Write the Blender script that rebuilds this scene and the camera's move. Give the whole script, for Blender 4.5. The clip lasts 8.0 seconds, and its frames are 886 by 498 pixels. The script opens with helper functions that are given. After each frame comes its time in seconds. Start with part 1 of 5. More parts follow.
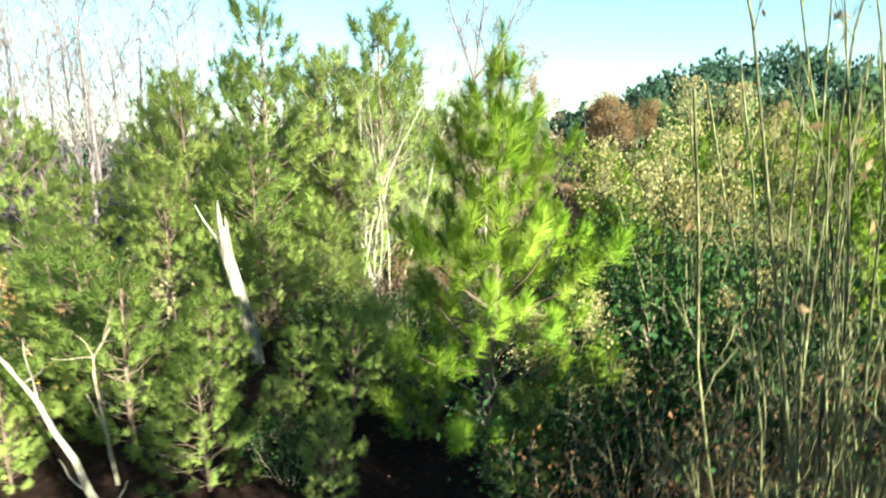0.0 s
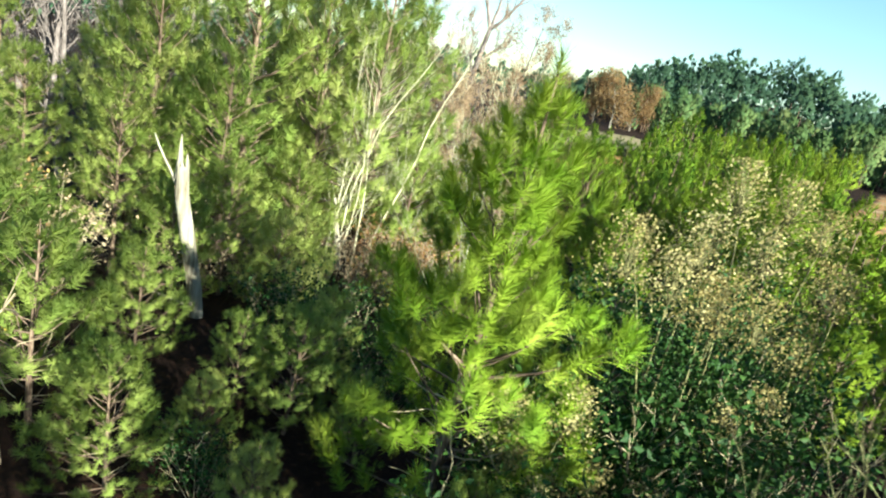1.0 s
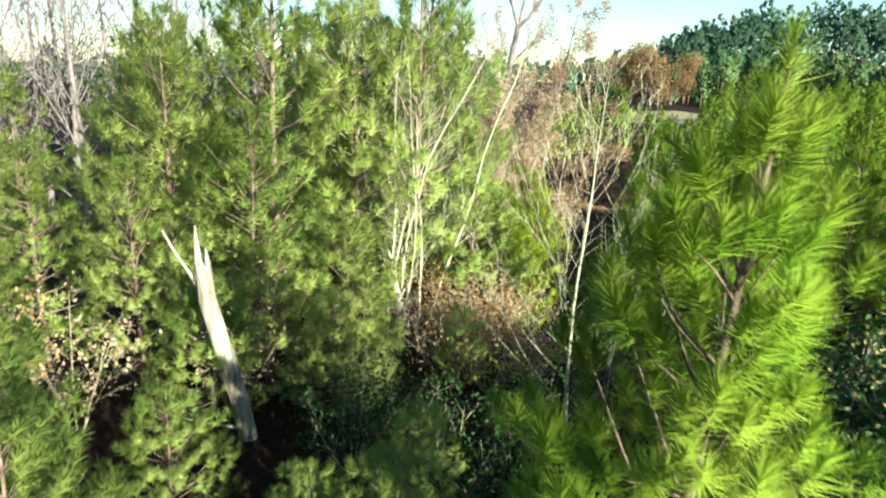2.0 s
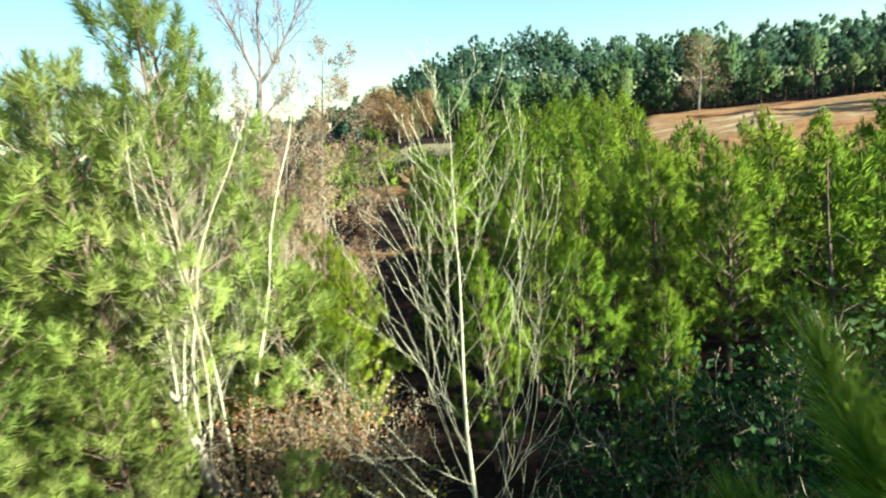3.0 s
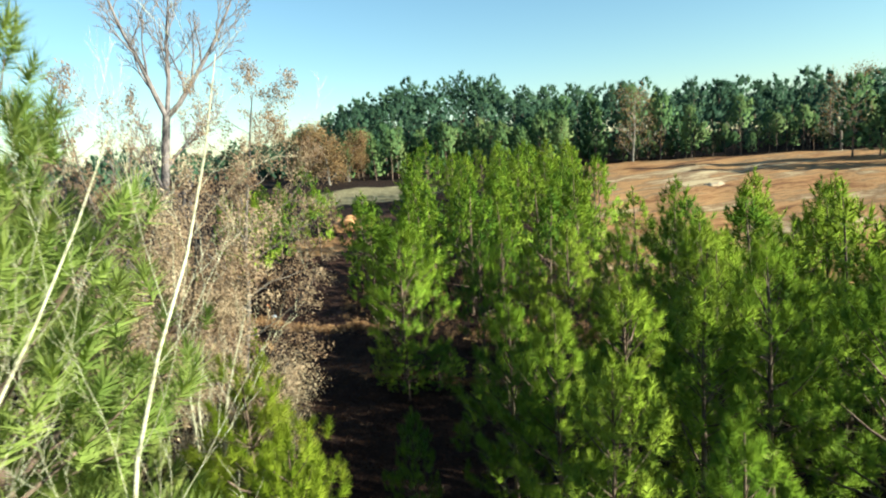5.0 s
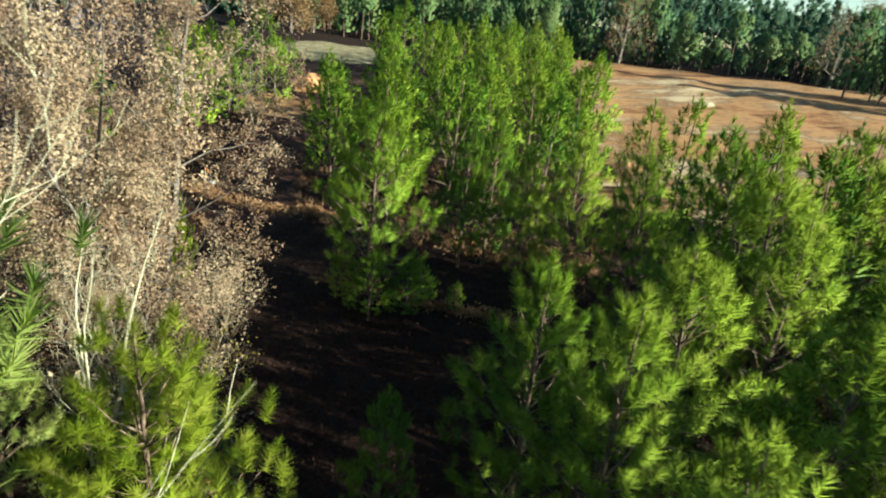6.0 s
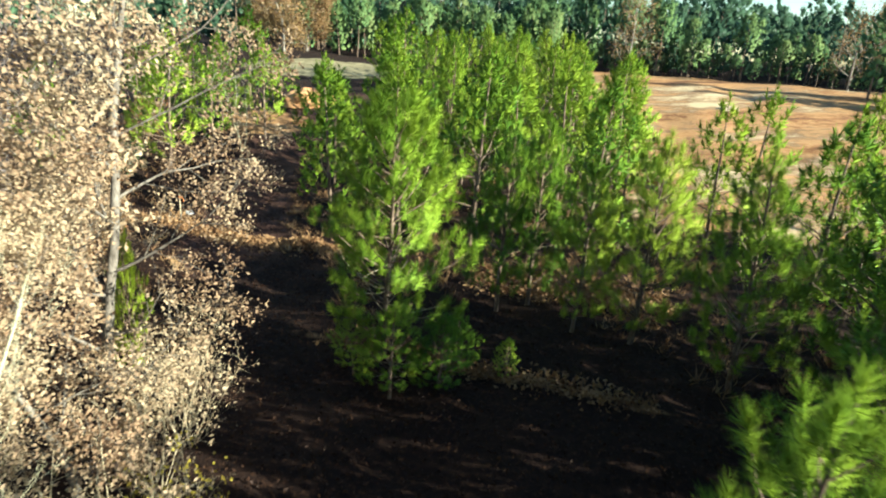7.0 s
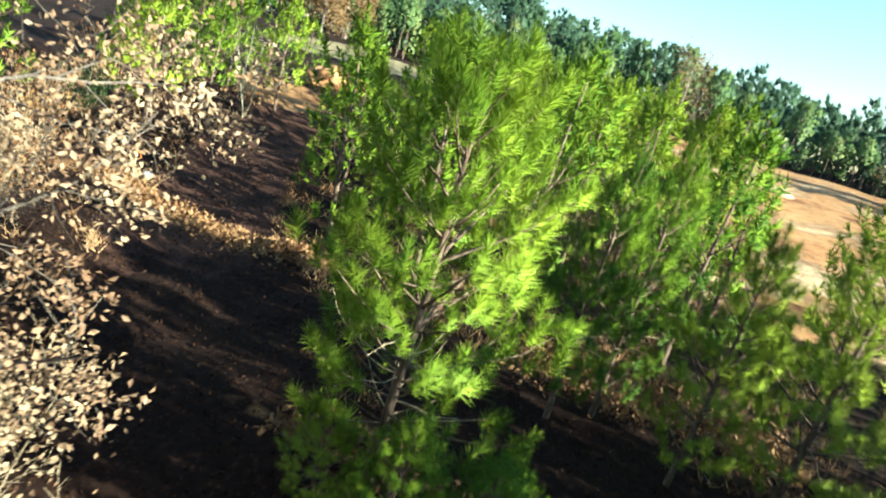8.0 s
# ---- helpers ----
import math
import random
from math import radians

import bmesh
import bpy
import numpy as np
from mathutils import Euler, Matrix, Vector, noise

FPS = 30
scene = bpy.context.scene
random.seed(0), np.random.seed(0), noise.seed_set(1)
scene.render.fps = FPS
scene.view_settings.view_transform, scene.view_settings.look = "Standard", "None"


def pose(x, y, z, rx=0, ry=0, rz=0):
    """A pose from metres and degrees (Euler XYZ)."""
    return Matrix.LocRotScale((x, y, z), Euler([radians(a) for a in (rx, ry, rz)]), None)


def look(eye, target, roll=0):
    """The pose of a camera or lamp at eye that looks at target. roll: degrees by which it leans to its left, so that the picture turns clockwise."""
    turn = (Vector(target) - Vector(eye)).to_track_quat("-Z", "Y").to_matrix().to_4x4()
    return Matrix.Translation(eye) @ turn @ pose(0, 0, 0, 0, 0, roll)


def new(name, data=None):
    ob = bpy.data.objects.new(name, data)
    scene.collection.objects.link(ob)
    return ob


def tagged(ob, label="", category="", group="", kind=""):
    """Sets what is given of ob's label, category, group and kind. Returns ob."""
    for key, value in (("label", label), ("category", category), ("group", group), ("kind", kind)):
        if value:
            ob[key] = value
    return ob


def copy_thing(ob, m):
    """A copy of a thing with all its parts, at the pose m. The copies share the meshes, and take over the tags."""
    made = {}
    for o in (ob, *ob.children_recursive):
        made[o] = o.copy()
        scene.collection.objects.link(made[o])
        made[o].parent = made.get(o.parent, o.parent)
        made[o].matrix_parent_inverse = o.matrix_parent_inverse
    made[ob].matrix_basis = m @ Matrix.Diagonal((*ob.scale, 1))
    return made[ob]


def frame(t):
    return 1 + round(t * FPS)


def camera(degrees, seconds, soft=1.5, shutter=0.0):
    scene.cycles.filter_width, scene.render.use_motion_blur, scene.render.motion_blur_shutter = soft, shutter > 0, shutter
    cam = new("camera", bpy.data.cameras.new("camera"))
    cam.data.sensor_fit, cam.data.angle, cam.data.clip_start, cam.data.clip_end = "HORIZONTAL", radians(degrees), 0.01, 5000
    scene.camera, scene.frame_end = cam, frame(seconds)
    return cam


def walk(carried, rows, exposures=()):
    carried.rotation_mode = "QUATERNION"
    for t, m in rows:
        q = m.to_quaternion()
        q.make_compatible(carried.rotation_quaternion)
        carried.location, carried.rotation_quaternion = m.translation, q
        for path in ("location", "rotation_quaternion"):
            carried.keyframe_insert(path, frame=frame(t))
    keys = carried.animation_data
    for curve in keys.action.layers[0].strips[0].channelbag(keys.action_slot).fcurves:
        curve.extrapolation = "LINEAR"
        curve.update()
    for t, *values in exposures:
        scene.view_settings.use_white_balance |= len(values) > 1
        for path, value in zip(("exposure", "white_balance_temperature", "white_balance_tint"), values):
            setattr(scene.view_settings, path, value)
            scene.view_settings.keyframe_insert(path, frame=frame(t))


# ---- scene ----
cam = camera(72.1, 8.0, soft=2.0, shutter=0.2)
PATH = [
    (0, (-1.032, 2.116, 6.757), (-0.972, 4.084, 6.405), -1.4),
    (0.5, (-1.019, 2.727, 7.362), (-0.829, 4.684, 6.997), 13.0),
    (1, (-1.384, 3.546, 7.698), (-1.186, 5.459, 7.148), 12.7),
    (1.2, (-1.497, 3.989, 7.705), (-1.311, 5.888, 7.108), 10.7),
    (2.3, (-1.94, 7.272, 7.836), (-1.849, 9.208, 7.342), -1.2),
    (2.5, (-1.981, 7.808, 7.857), (-1.739, 9.74, 7.399), -5.0),
    (2.7, (-2.219, 8.141, 7.866), (-1.713, 10.028, 7.44), -8.9),
    (3, (-2.064, 9.227, 7.83), (-1.324, 11.038, 7.412), -6.7),
    (3.5, (-1.55, 10.971, 7.792), (-0.751, 12.763, 7.404), 5.1),
    (4, (-1.435, 12.418, 7.917), (-0.685, 14.254, 7.654), 1.9),
    (4.3, (-1.459, 13.262, 8.027), (-0.706, 15.105, 7.829), -4.4),
    (4.5, (-1.324, 13.855, 8.224), (-0.521, 15.669, 7.963), -4.8),
    (4.7, (-1.119, 14.413, 8.447), (-0.192, 16.164, 8.177), -7.5),
    (5.8, (0.258, 19.044, 8.427), (1.373, 20.582, 7.802), 6.9),
    (6, (0.483, 19.76, 8.335), (1.56, 21.291, 7.631), 5.6),
    (6.5, (1.245, 21.802, 7.87), (2.305, 23.327, 7.129), 4.1),
    (7, (2.339, 24.164, 7.15), (3.424, 25.715, 6.505), 3.6),
    (7.5, (3.504, 26.838, 6.331), (4.593, 28.392, 5.701), 5.8),
    (8, (4.691, 29.573, 5.619), (5.799, 31.136, 5.044), 16.0),
]
walk(cam, [(t, look(eye, target, roll)) for t, eye, target, roll in PATH], [(t, stops, 5950, -8) for t, stops in ((0.0, 2.34), (0.5, 2.24), (1.0, 2.08), (2.5, 2.08), (3.5, 1.9), (4.5, 1.8), (5.8, 1.65), (6.5, 1.85), (7.5, 2.5), (8.0, 2.53))])

# ---------------------------------------------------------------- world, sun, exposure
SUN_TO = Vector((0.60, -0.80, 0.0)).normalized()
SUN_EL = 20.0
sun_dir = Vector((SUN_TO.x * math.cos(radians(SUN_EL)), SUN_TO.y * math.cos(radians(SUN_EL)), math.sin(radians(SUN_EL))))
sun = new("sun", bpy.data.lights.new("sun", "SUN"))
sun.data.energy, sun.data.angle, sun.data.color = 5.0, radians(0.5), (1.0, 0.93, 0.80)
sun.matrix_world = look(sun_dir * 200, (0, 0, 0))

world = bpy.data.worlds.new("sky")
scene.world = world
world.use_nodes = True
wn = world.node_tree
sky = wn.nodes.new("ShaderNodeTexSky")
sky.sky_type, sky.sun_disc = "NISHITA", False
sky.sun_elevation, sky.sun_rotation = radians(SUN_EL), math.atan2(SUN_TO.x, SUN_TO.y)
sky.air_density, sky.dust_density, sky.ozone_density = 1.15, 0.1, 2.6
wn.links.new(sky.outputs[0], wn.nodes["Background"].inputs[0])
wn.nodes["Background"].inputs[1].default_value = 0.058


# ---------------------------------------------------------------- materials
def ramp(nt, stops):
    r = nt.nodes.new("ShaderNodeValToRGB")
    el = r.color_ramp.elements
    while len(el) < len(stops):
        el.new(0.5)
    for e, (p, c) in zip(el, stops):
        e.position, e.color = p, (*c, 1)
    return r


def noise_node(nt, vec, scale, detail=4.0, rough=0.6):
    n = nt.nodes.new("ShaderNodeTexNoise")
    n.inputs["Scale"].default_value, n.inputs["Detail"].default_value, n.inputs["Roughness"].default_value = scale, detail, rough
    nt.links.new(vec, n.inputs["Vector"])
    return n


def mix_rgb(nt, fac, a, b, mode="MIX"):
    m = nt.nodes.new("ShaderNodeMix")
    m.data_type, m.blend_type = "RGBA", mode
    for value, socket in ((fac, m.inputs[0]), (a, m.inputs[6]), (b, m.inputs[7])):
        if isinstance(value, (int, float)):
            socket.default_value = value
        elif isinstance(value, tuple):
            socket.default_value = (*value, 1)
        else:
            nt.links.new(value, socket)
    return m.outputs[2]


def blank(name):
    m = bpy.data.materials.new(name)
    m.use_nodes = True
    nt = m.node_tree
    return m, nt, nt.nodes["Principled BSDF"]


def leaf_material(name, stops, clump=1.3, through_light=0.3, rough=0.55, tree_shift=0.3, spec=0.1):
    """Needles and leaves: colour by clump, by tree and by single blade, with light passing through."""
    m, nt, bsdf = blank(name)
    geo = nt.nodes.new("ShaderNodeNewGeometry")
    obj = nt.nodes.new("ShaderNodeObjectInfo")
    n = noise_node(nt, geo.outputs["Position"], clump, 3.0)
    add = nt.nodes.new("ShaderNodeMath")
    add.operation = "MULTIPLY_ADD"
    nt.links.new(obj.outputs["Random"], add.inputs[0])
    add.inputs[1].default_value = tree_shift
    nt.links.new(n.outputs[0], add.inputs[2])
    add2 = nt.nodes.new("ShaderNodeMath")
    add2.operation = "MULTIPLY_ADD"
    nt.links.new(geo.outputs["Random Per Island"], add2.inputs[0])
    add2.inputs[1].default_value = 0.12
    nt.links.new(add.outputs[0], add2.inputs[2])
    sub = nt.nodes.new("ShaderNodeMath")
    sub.operation = "SUBTRACT"
    nt.links.new(add2.outputs[0], sub.inputs[0])
    sub.inputs[1].default_value = 0.06 + tree_shift / 2
    r = ramp(nt, stops)
    nt.links.new(sub.outputs[0], r.inputs[0])
    nt.links.new(r.outputs[0], bsdf.inputs["Base Color"])
    bsdf.inputs["Roughness"].default_value = rough
    bsdf.inputs["Specular IOR Level"].default_value = spec
    tr = nt.nodes.new("ShaderNodeBsdfTranslucent")
    nt.links.new(r.outputs[0], tr.inputs[0])
    ms = nt.nodes.new("ShaderNodeMixShader")
    ms.inputs[0].default_value = through_light
    nt.links.new(bsdf.outputs[0], ms.inputs[1])
    nt.links.new(tr.outputs[0], ms.inputs[2])
    nt.links.new(ms.outputs[0], nt.nodes["Material Output"].inputs[0])
    return m


def bark_material(name, dark, mid, light, scale=6.0, bump=0.5, stretch=0.25):
    m, nt, bsdf = blank(name)
    tc = nt.nodes.new("ShaderNodeTexCoord")
    mp = nt.nodes.new("ShaderNodeMapping")
    mp.inputs["Scale"].default_value = (1, 1, stretch)
    nt.links.new(tc.outputs["Object"], mp.inputs[0])
    n = noise_node(nt, mp.outputs[0], scale * 3, 6.0, 0.7)
    n2 = noise_node(nt, tc.outputs["Object"], scale * 0.25, 3.0)
    s = nt.nodes.new("ShaderNodeMath")
    s.operation = "MULTIPLY_ADD"
    nt.links.new(n2.outputs[0], s.inputs[0])
    s.inputs[1].default_value = 0.5
    nt.links.new(n.outputs[0], s.inputs[2])
    s2 = nt.nodes.new("ShaderNodeMath")
    s2.operation = "SUBTRACT"
    nt.links.new(s.outputs[0], s2.inputs[0])
    s2.inputs[1].default_value = 0.25
    r = ramp(nt, [(0.32, dark), (0.5, mid), (0.68, light)])
    nt.links.new(s2.outputs[0], r.inputs[0])
    nt.links.new(r.outputs[0], bsdf.inputs["Base Color"])
    bsdf.inputs["Roughness"].default_value = 0.85
    bsdf.inputs["Specular IOR Level"].default_value = 0.2
    b = nt.nodes.new("ShaderNodeBump")
    b.inputs["Strength"].default_value, b.inputs["Distance"].default_value = bump, 0.02
    nt.links.new(n.outputs[0], b.inputs["Height"])
    nt.links.new(b.outputs[0], bsdf.inputs["Normal"])
    return m


PINE = leaf_material("pine_needles", [(0.18, (0.072, 0.145, 0.018)), (0.40, (0.165, 0.250, 0.022)), (0.60, (0.245, 0.325, 0.030)), (0.82, (0.31, 0.37, 0.045))], tree_shift=0.42, through_light=0.18)
PINE_YELLOW = leaf_material("yellowish_pine_needles", [(0.22, (0.205, 0.275, 0.062)), (0.42, (0.30, 0.365, 0.085)), (0.60, (0.375, 0.42, 0.11)), (0.82, (0.46, 0.46, 0.16))], through_light=0.48)
PINE_GOLD = leaf_material("golden_green_pine_needles", [(0.22, (0.17, 0.24, 0.018)), (0.42, (0.27, 0.34, 0.028)), (0.60, (0.35, 0.40, 0.04)), (0.82, (0.45, 0.44, 0.08))], through_light=0.4)
PINE_SUNNY = leaf_material("sunlit_pine_needles", [(0.22, (0.100, 0.190, 0.016)), (0.42, (0.185, 0.290, 0.024)), (0.60, (0.270, 0.355, 0.036)), (0.82, (0.36, 0.40, 0.07))], through_light=0.25)
# brightened and blued: sun and distant haze are put into the needle colour
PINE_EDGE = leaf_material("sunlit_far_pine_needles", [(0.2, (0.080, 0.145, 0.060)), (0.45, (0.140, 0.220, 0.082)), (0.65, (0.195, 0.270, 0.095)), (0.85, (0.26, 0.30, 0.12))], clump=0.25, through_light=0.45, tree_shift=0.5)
# the blue haze of distance is mixed into these greens
PINE_FAR_HAZE = leaf_material("hazy_distant_pine_needles", [(0.2, (0.038, 0.075, 0.048)), (0.45, (0.068, 0.120, 0.068)), (0.65, (0.105, 0.160, 0.078)), (0.85, (0.17, 0.17, 0.10))], clump=0.12, through_light=0.35)
OAK_LEAF = leaf_material("dry_oak_leaves", [(0.15, (0.15, 0.08, 0.045)), (0.36, (0.28, 0.175, 0.105)), (0.55, (0.39, 0.28, 0.175)), (0.82, (0.50, 0.40, 0.26))], clump=0.7, through_light=0.3, rough=0.6, tree_shift=0.25, spec=0.15)
RUST_LEAF = leaf_material("rust_brown_leaves", [(0.2, (0.12, 0.05, 0.025)), (0.45, (0.24, 0.11, 0.045)), (0.65, (0.35, 0.19, 0.075)), (0.85, (0.42, 0.33, 0.08))], clump=0.9, through_light=0.2, tree_shift=0.3)
TAWNY_LEAF = leaf_material("tawny_autumn_leaves", [(0.2, (0.13, 0.07, 0.035)), (0.5, (0.24, 0.145, 0.065)), (0.8, (0.34, 0.23, 0.11))], clump=0.4, through_light=0.3, tree_shift=0.2)
YELLOW_LEAF = leaf_material("yellow_autumn_leaves", [(0.2, (0.30, 0.22, 0.04)), (0.5, (0.55, 0.43, 0.06)), (0.8, (0.62, 0.55, 0.16))], clump=2.0, tree_shift=0.2)
GREEN_LEAF = leaf_material("dark_green_shrub_leaves", [(0.2, (0.012, 0.034, 0.008)), (0.5, (0.026, 0.062, 0.012)), (0.8, (0.07, 0.11, 0.025))], clump=2.0, through_light=0.2, rough=0.55, spec=0.15)
SEED = leaf_material("cream_seed_fluff", [(0.2, (0.20, 0.15, 0.05)), (0.5, (0.37, 0.30, 0.12)), (0.8, (0.50, 0.43, 0.22))], clump=3.0, through_light=0.35, rough=0.8)
# straw bright enough to pass for sunlit ground; the dry grass shares it
SUNLIT_STRAW = leaf_material("sunlit_dry_straw", [(0.2, (0.15, 0.075, 0.035)), (0.5, (0.35, 0.205, 0.10)), (0.8, (0.55, 0.40, 0.22))], clump=0.8, through_light=0.2)
# fallen leaves, darkened so that their colour carries the forest-floor shade
SHADED_LITTER = leaf_material("leaf_litter", [(0.2, (0.014, 0.007, 0.005)), (0.52, (0.032, 0.015, 0.009)), (0.76, (0.08, 0.038, 0.018)), (0.9, (0.17, 0.09, 0.045))], clump=0.7, through_light=0.1)
PINE_BARK = bark_material("pine_bark", (0.045, 0.028, 0.020), (0.13, 0.085, 0.060), (0.27, 0.19, 0.135))
PALE_BARK = bark_material("pale_grey_bark", (0.22, 0.19, 0.11), (0.44, 0.40, 0.26), (0.58, 0.54, 0.38), 5.0, 0.3, 1.6)
TAN_TWIG = bark_material("tan_twigs", (0.16, 0.12, 0.075), (0.32, 0.25, 0.16), (0.46, 0.38, 0.25), 6.0, 0.2)
WAND_BARK = bark_material("olive_stems", (0.025, 0.020, 0.012), (0.11, 0.10, 0.042), (0.31, 0.29, 0.13), 7.0, 0.5, 0.3)
GREY_BARK = bark_material("grey_bark", (0.13, 0.105, 0.085), (0.25, 0.21, 0.17), (0.38, 0.33, 0.27))
ASH_BARK = bark_material("ashen_bark", (0.085, 0.066, 0.060), (0.17, 0.135, 0.125), (0.27, 0.22, 0.205))
OAK_BARK = bark_material("dark_oak_bark", (0.06, 0.048, 0.038), (0.13, 0.105, 0.085), (0.22, 0.185, 0.15))
DEAD_WOOD = bark_material("bleached_dead_wood", (0.12, 0.095, 0.065), (0.28, 0.24, 0.175), (0.40, 0.36, 0.28), 4.0, 1.0, 0.10)


def ground_material():
    m, nt, bsdf = blank("red_clay_ground")
    geo = nt.nodes.new("ShaderNodeNewGeometry")
    pos = geo.outputs["Position"]
    fine, mid, big = noise_node(nt, pos, 9.0, 8.0, 0.7), noise_node(nt, pos, 1.1, 5.0), noise_node(nt, pos, 0.16, 4.0)
    # near-black litter: the deep shade under the pines is put into this colour
    litter = ramp(nt, [(0.30, (0.009, 0.0045, 0.004)), (0.55, (0.018, 0.009, 0.006)), (0.76, (0.08, 0.036, 0.017))])
    nt.links.new(fine.outputs[0], litter.inputs[0])
    clay = ramp(nt, [(0.38, (0.07, 0.036, 0.022)), (0.44, (0.22, 0.10, 0.042)), (0.495, (0.38, 0.205, 0.088)), (0.535, (0.20, 0.11, 0.055)), (0.61, (0.47, 0.345, 0.20))])
    # graded lines left by the machines across the clearing
    mp = nt.nodes.new("ShaderNodeMapping")
    mp.inputs["Rotation"].default_value = (0, 0, radians(55))
    mp.inputs["Scale"].default_value = (0.010, 0.13, 1)
    nt.links.new(pos, mp.inputs[0])
    lines = noise_node(nt, mp.outputs[0], 1.0, 6.0, 0.75)
    both = nt.nodes.new("ShaderNodeMix")
    both.data_type = "FLOAT"
    both.inputs[0].default_value = 0.72
    nt.links.new(big.outputs[0], both.inputs[2])
    nt.links.new(lines.outputs[0], both.inputs[3])
    nt.links.new(both.outputs[0], clay.inputs[0])
    # track dirt, lightened to look sunlit on its far stretch
    dirt = ramp(nt, [(0.32, (0.030, 0.015, 0.011)), (0.60, (0.075, 0.037, 0.026)), (0.80, (0.15, 0.08, 0.055))])
    nt.links.new(mid.outputs[0], dirt.inputs[0])
    grass = ramp(nt, [(0.32, (0.14, 0.11, 0.055)), (0.55, (0.27, 0.22, 0.12)), (0.75, (0.38, 0.31, 0.18))])
    nt.links.new(mid.outputs[0], grass.inputs[0])

    def mask(name):
        a = nt.nodes.new("ShaderNodeAttribute")
        a.attribute_name = name
        s = nt.nodes.new("ShaderNodeMath")
        s.operation = "MULTIPLY_ADD"
        nt.links.new(mid.outputs[0], s.inputs[0])
        s.inputs[1].default_value = 0.7
        nt.links.new(a.outputs["Fac"], s.inputs[2])
        r = nt.nodes.new("ShaderNodeMapRange")
        r.inputs["From Min"].default_value, r.inputs["From Max"].default_value = 0.75, 0.95
        nt.links.new(s.outputs[0], r.inputs["Value"])
        return r.outputs[0]

    c = mix_rgb(nt, mask("track"), litter.outputs[0], dirt.outputs[0])
    # orange bands painted where sunlight strikes the floor between the pines
    straw = ramp(nt, [(0.30, (0.10, 0.045, 0.018)), (0.5, (0.27, 0.135, 0.055)), (0.70, (0.42, 0.26, 0.13))])
    nt.links.new(fine.outputs[0], straw.inputs[0])
    c = mix_rgb(nt, mask("straw"), c, straw.outputs[0])
    c = mix_rgb(nt, mask("bare"), c, clay.outputs[0])
    c = mix_rgb(nt, mask("field"), c, grass.outputs[0])
    nt.links.new(c, bsdf.inputs["Base Color"])
    bsdf.inputs["Roughness"].default_value = 0.95
    bsdf.inputs["Specular IOR Level"].default_value = 0.1
    b = nt.nodes.new("ShaderNodeBump")
    b.inputs["Strength"].default_value, b.inputs["Distance"].default_value = 0.7, 0.08
    nt.links.new(fine.outputs[0], b.inputs["Height"])
    nt.links.new(b.outputs[0], bsdf.inputs["Normal"])
    return m


GROUND = ground_material()


# ---------------------------------------------------------------- mesh tools
class Geo:
    """Gathers pieces of one mesh."""

    def __init__(self):
        self.v, self.f, self.n, self.soft = [], [], 0, []

    def add(self, v, f):
        self.v.append(np.asarray(v, dtype=np.float64).reshape(-1, 3))
        self.f.append(np.asarray(f, dtype=np.int64) + self.n)
        self.n += len(self.v[-1])

    def mesh(self, name, material, smooth=False):
        me = bpy.data.meshes.new(name)
        v = np.concatenate(self.v) if self.v else np.zeros((0, 3))
        sizes = np.concatenate([np.full(len(f), f.shape[1]) for f in self.f])
        loops = np.concatenate([f.ravel() for f in self.f])
        starts = np.concatenate(([0], np.cumsum(sizes)[:-1]))
        me.vertices.add(len(v))
        me.vertices.foreach_set("co", v.ravel())
        me.loops.add(len(loops))
        me.loops.foreach_set("vertex_index", loops.astype(np.int32))
        me.polygons.add(len(sizes))
        me.polygons.foreach_set("loop_start", starts.astype(np.int32))
        me.update(calc_edges=True)
        me.validate()
        if smooth:
            me.polygons.foreach_set("use_smooth", np.ones(len(me.polygons), dtype=bool))
        me.materials.append(material)
        if self.soft:
            me.normals_split_custom_set_from_vertices(np.concatenate(self.soft))
        return me


def part(name, geo, material, parent, label="", smooth=False):
    ob = new(name, geo.mesh(name, material, smooth))
    ob.parent = parent
    if label:
        tagged(ob, label)
    return ob


def unit(v):
    v = np.asarray(v, dtype=np.float64)
    return v / (np.linalg.norm(v, axis=-1, keepdims=True) + 1e-9)


def tube(geo, pts, radii, sides=6):
    """A tapered limb along points, closed at its end."""
    pts, radii = np.asarray(pts, dtype=np.float64), np.asarray(radii, dtype=np.float64)
    d = unit(np.gradient(pts, axis=0))
    ref = np.array([1.0, 0.05, 0.02]) if abs(d[0][0]) < 0.9 else np.array([0.02, 1.0, 0.05])
    a = unit(np.cross(d, ref))
    b = np.cross(d, a)
    ang = np.arange(sides) * 2 * math.pi / sides
    ring = pts[:, None] + radii[:, None, None] * (np.cos(ang)[None, :, None] * a[:, None] + np.sin(ang)[None, :, None] * b[:, None])
    n = len(pts)
    i = np.arange(n - 1)[:, None] * sides
    j = np.arange(sides)[None]
    k = (j + 1) % sides
    f = np.stack([i + j, i + k, i + sides + k, i + sides + j], axis=-1).reshape(-1, 4)
    geo.add(ring.reshape(-1, 3), f)


OCT_V = np.array([(1, 0, 0), (-1, 0, 0), (0, 1, 0), (0, -1, 0), (0, 0, 1), (0, 0, -1)], dtype=np.float64)
OCT_F = [(i, j, k) if np.dot(np.cross(OCT_V[j] - OCT_V[i], OCT_V[k] - OCT_V[i]), OCT_V[i]) > 0 else (i, k, j) for i in (0, 1) for j in (2, 3) for k in (4, 5)]


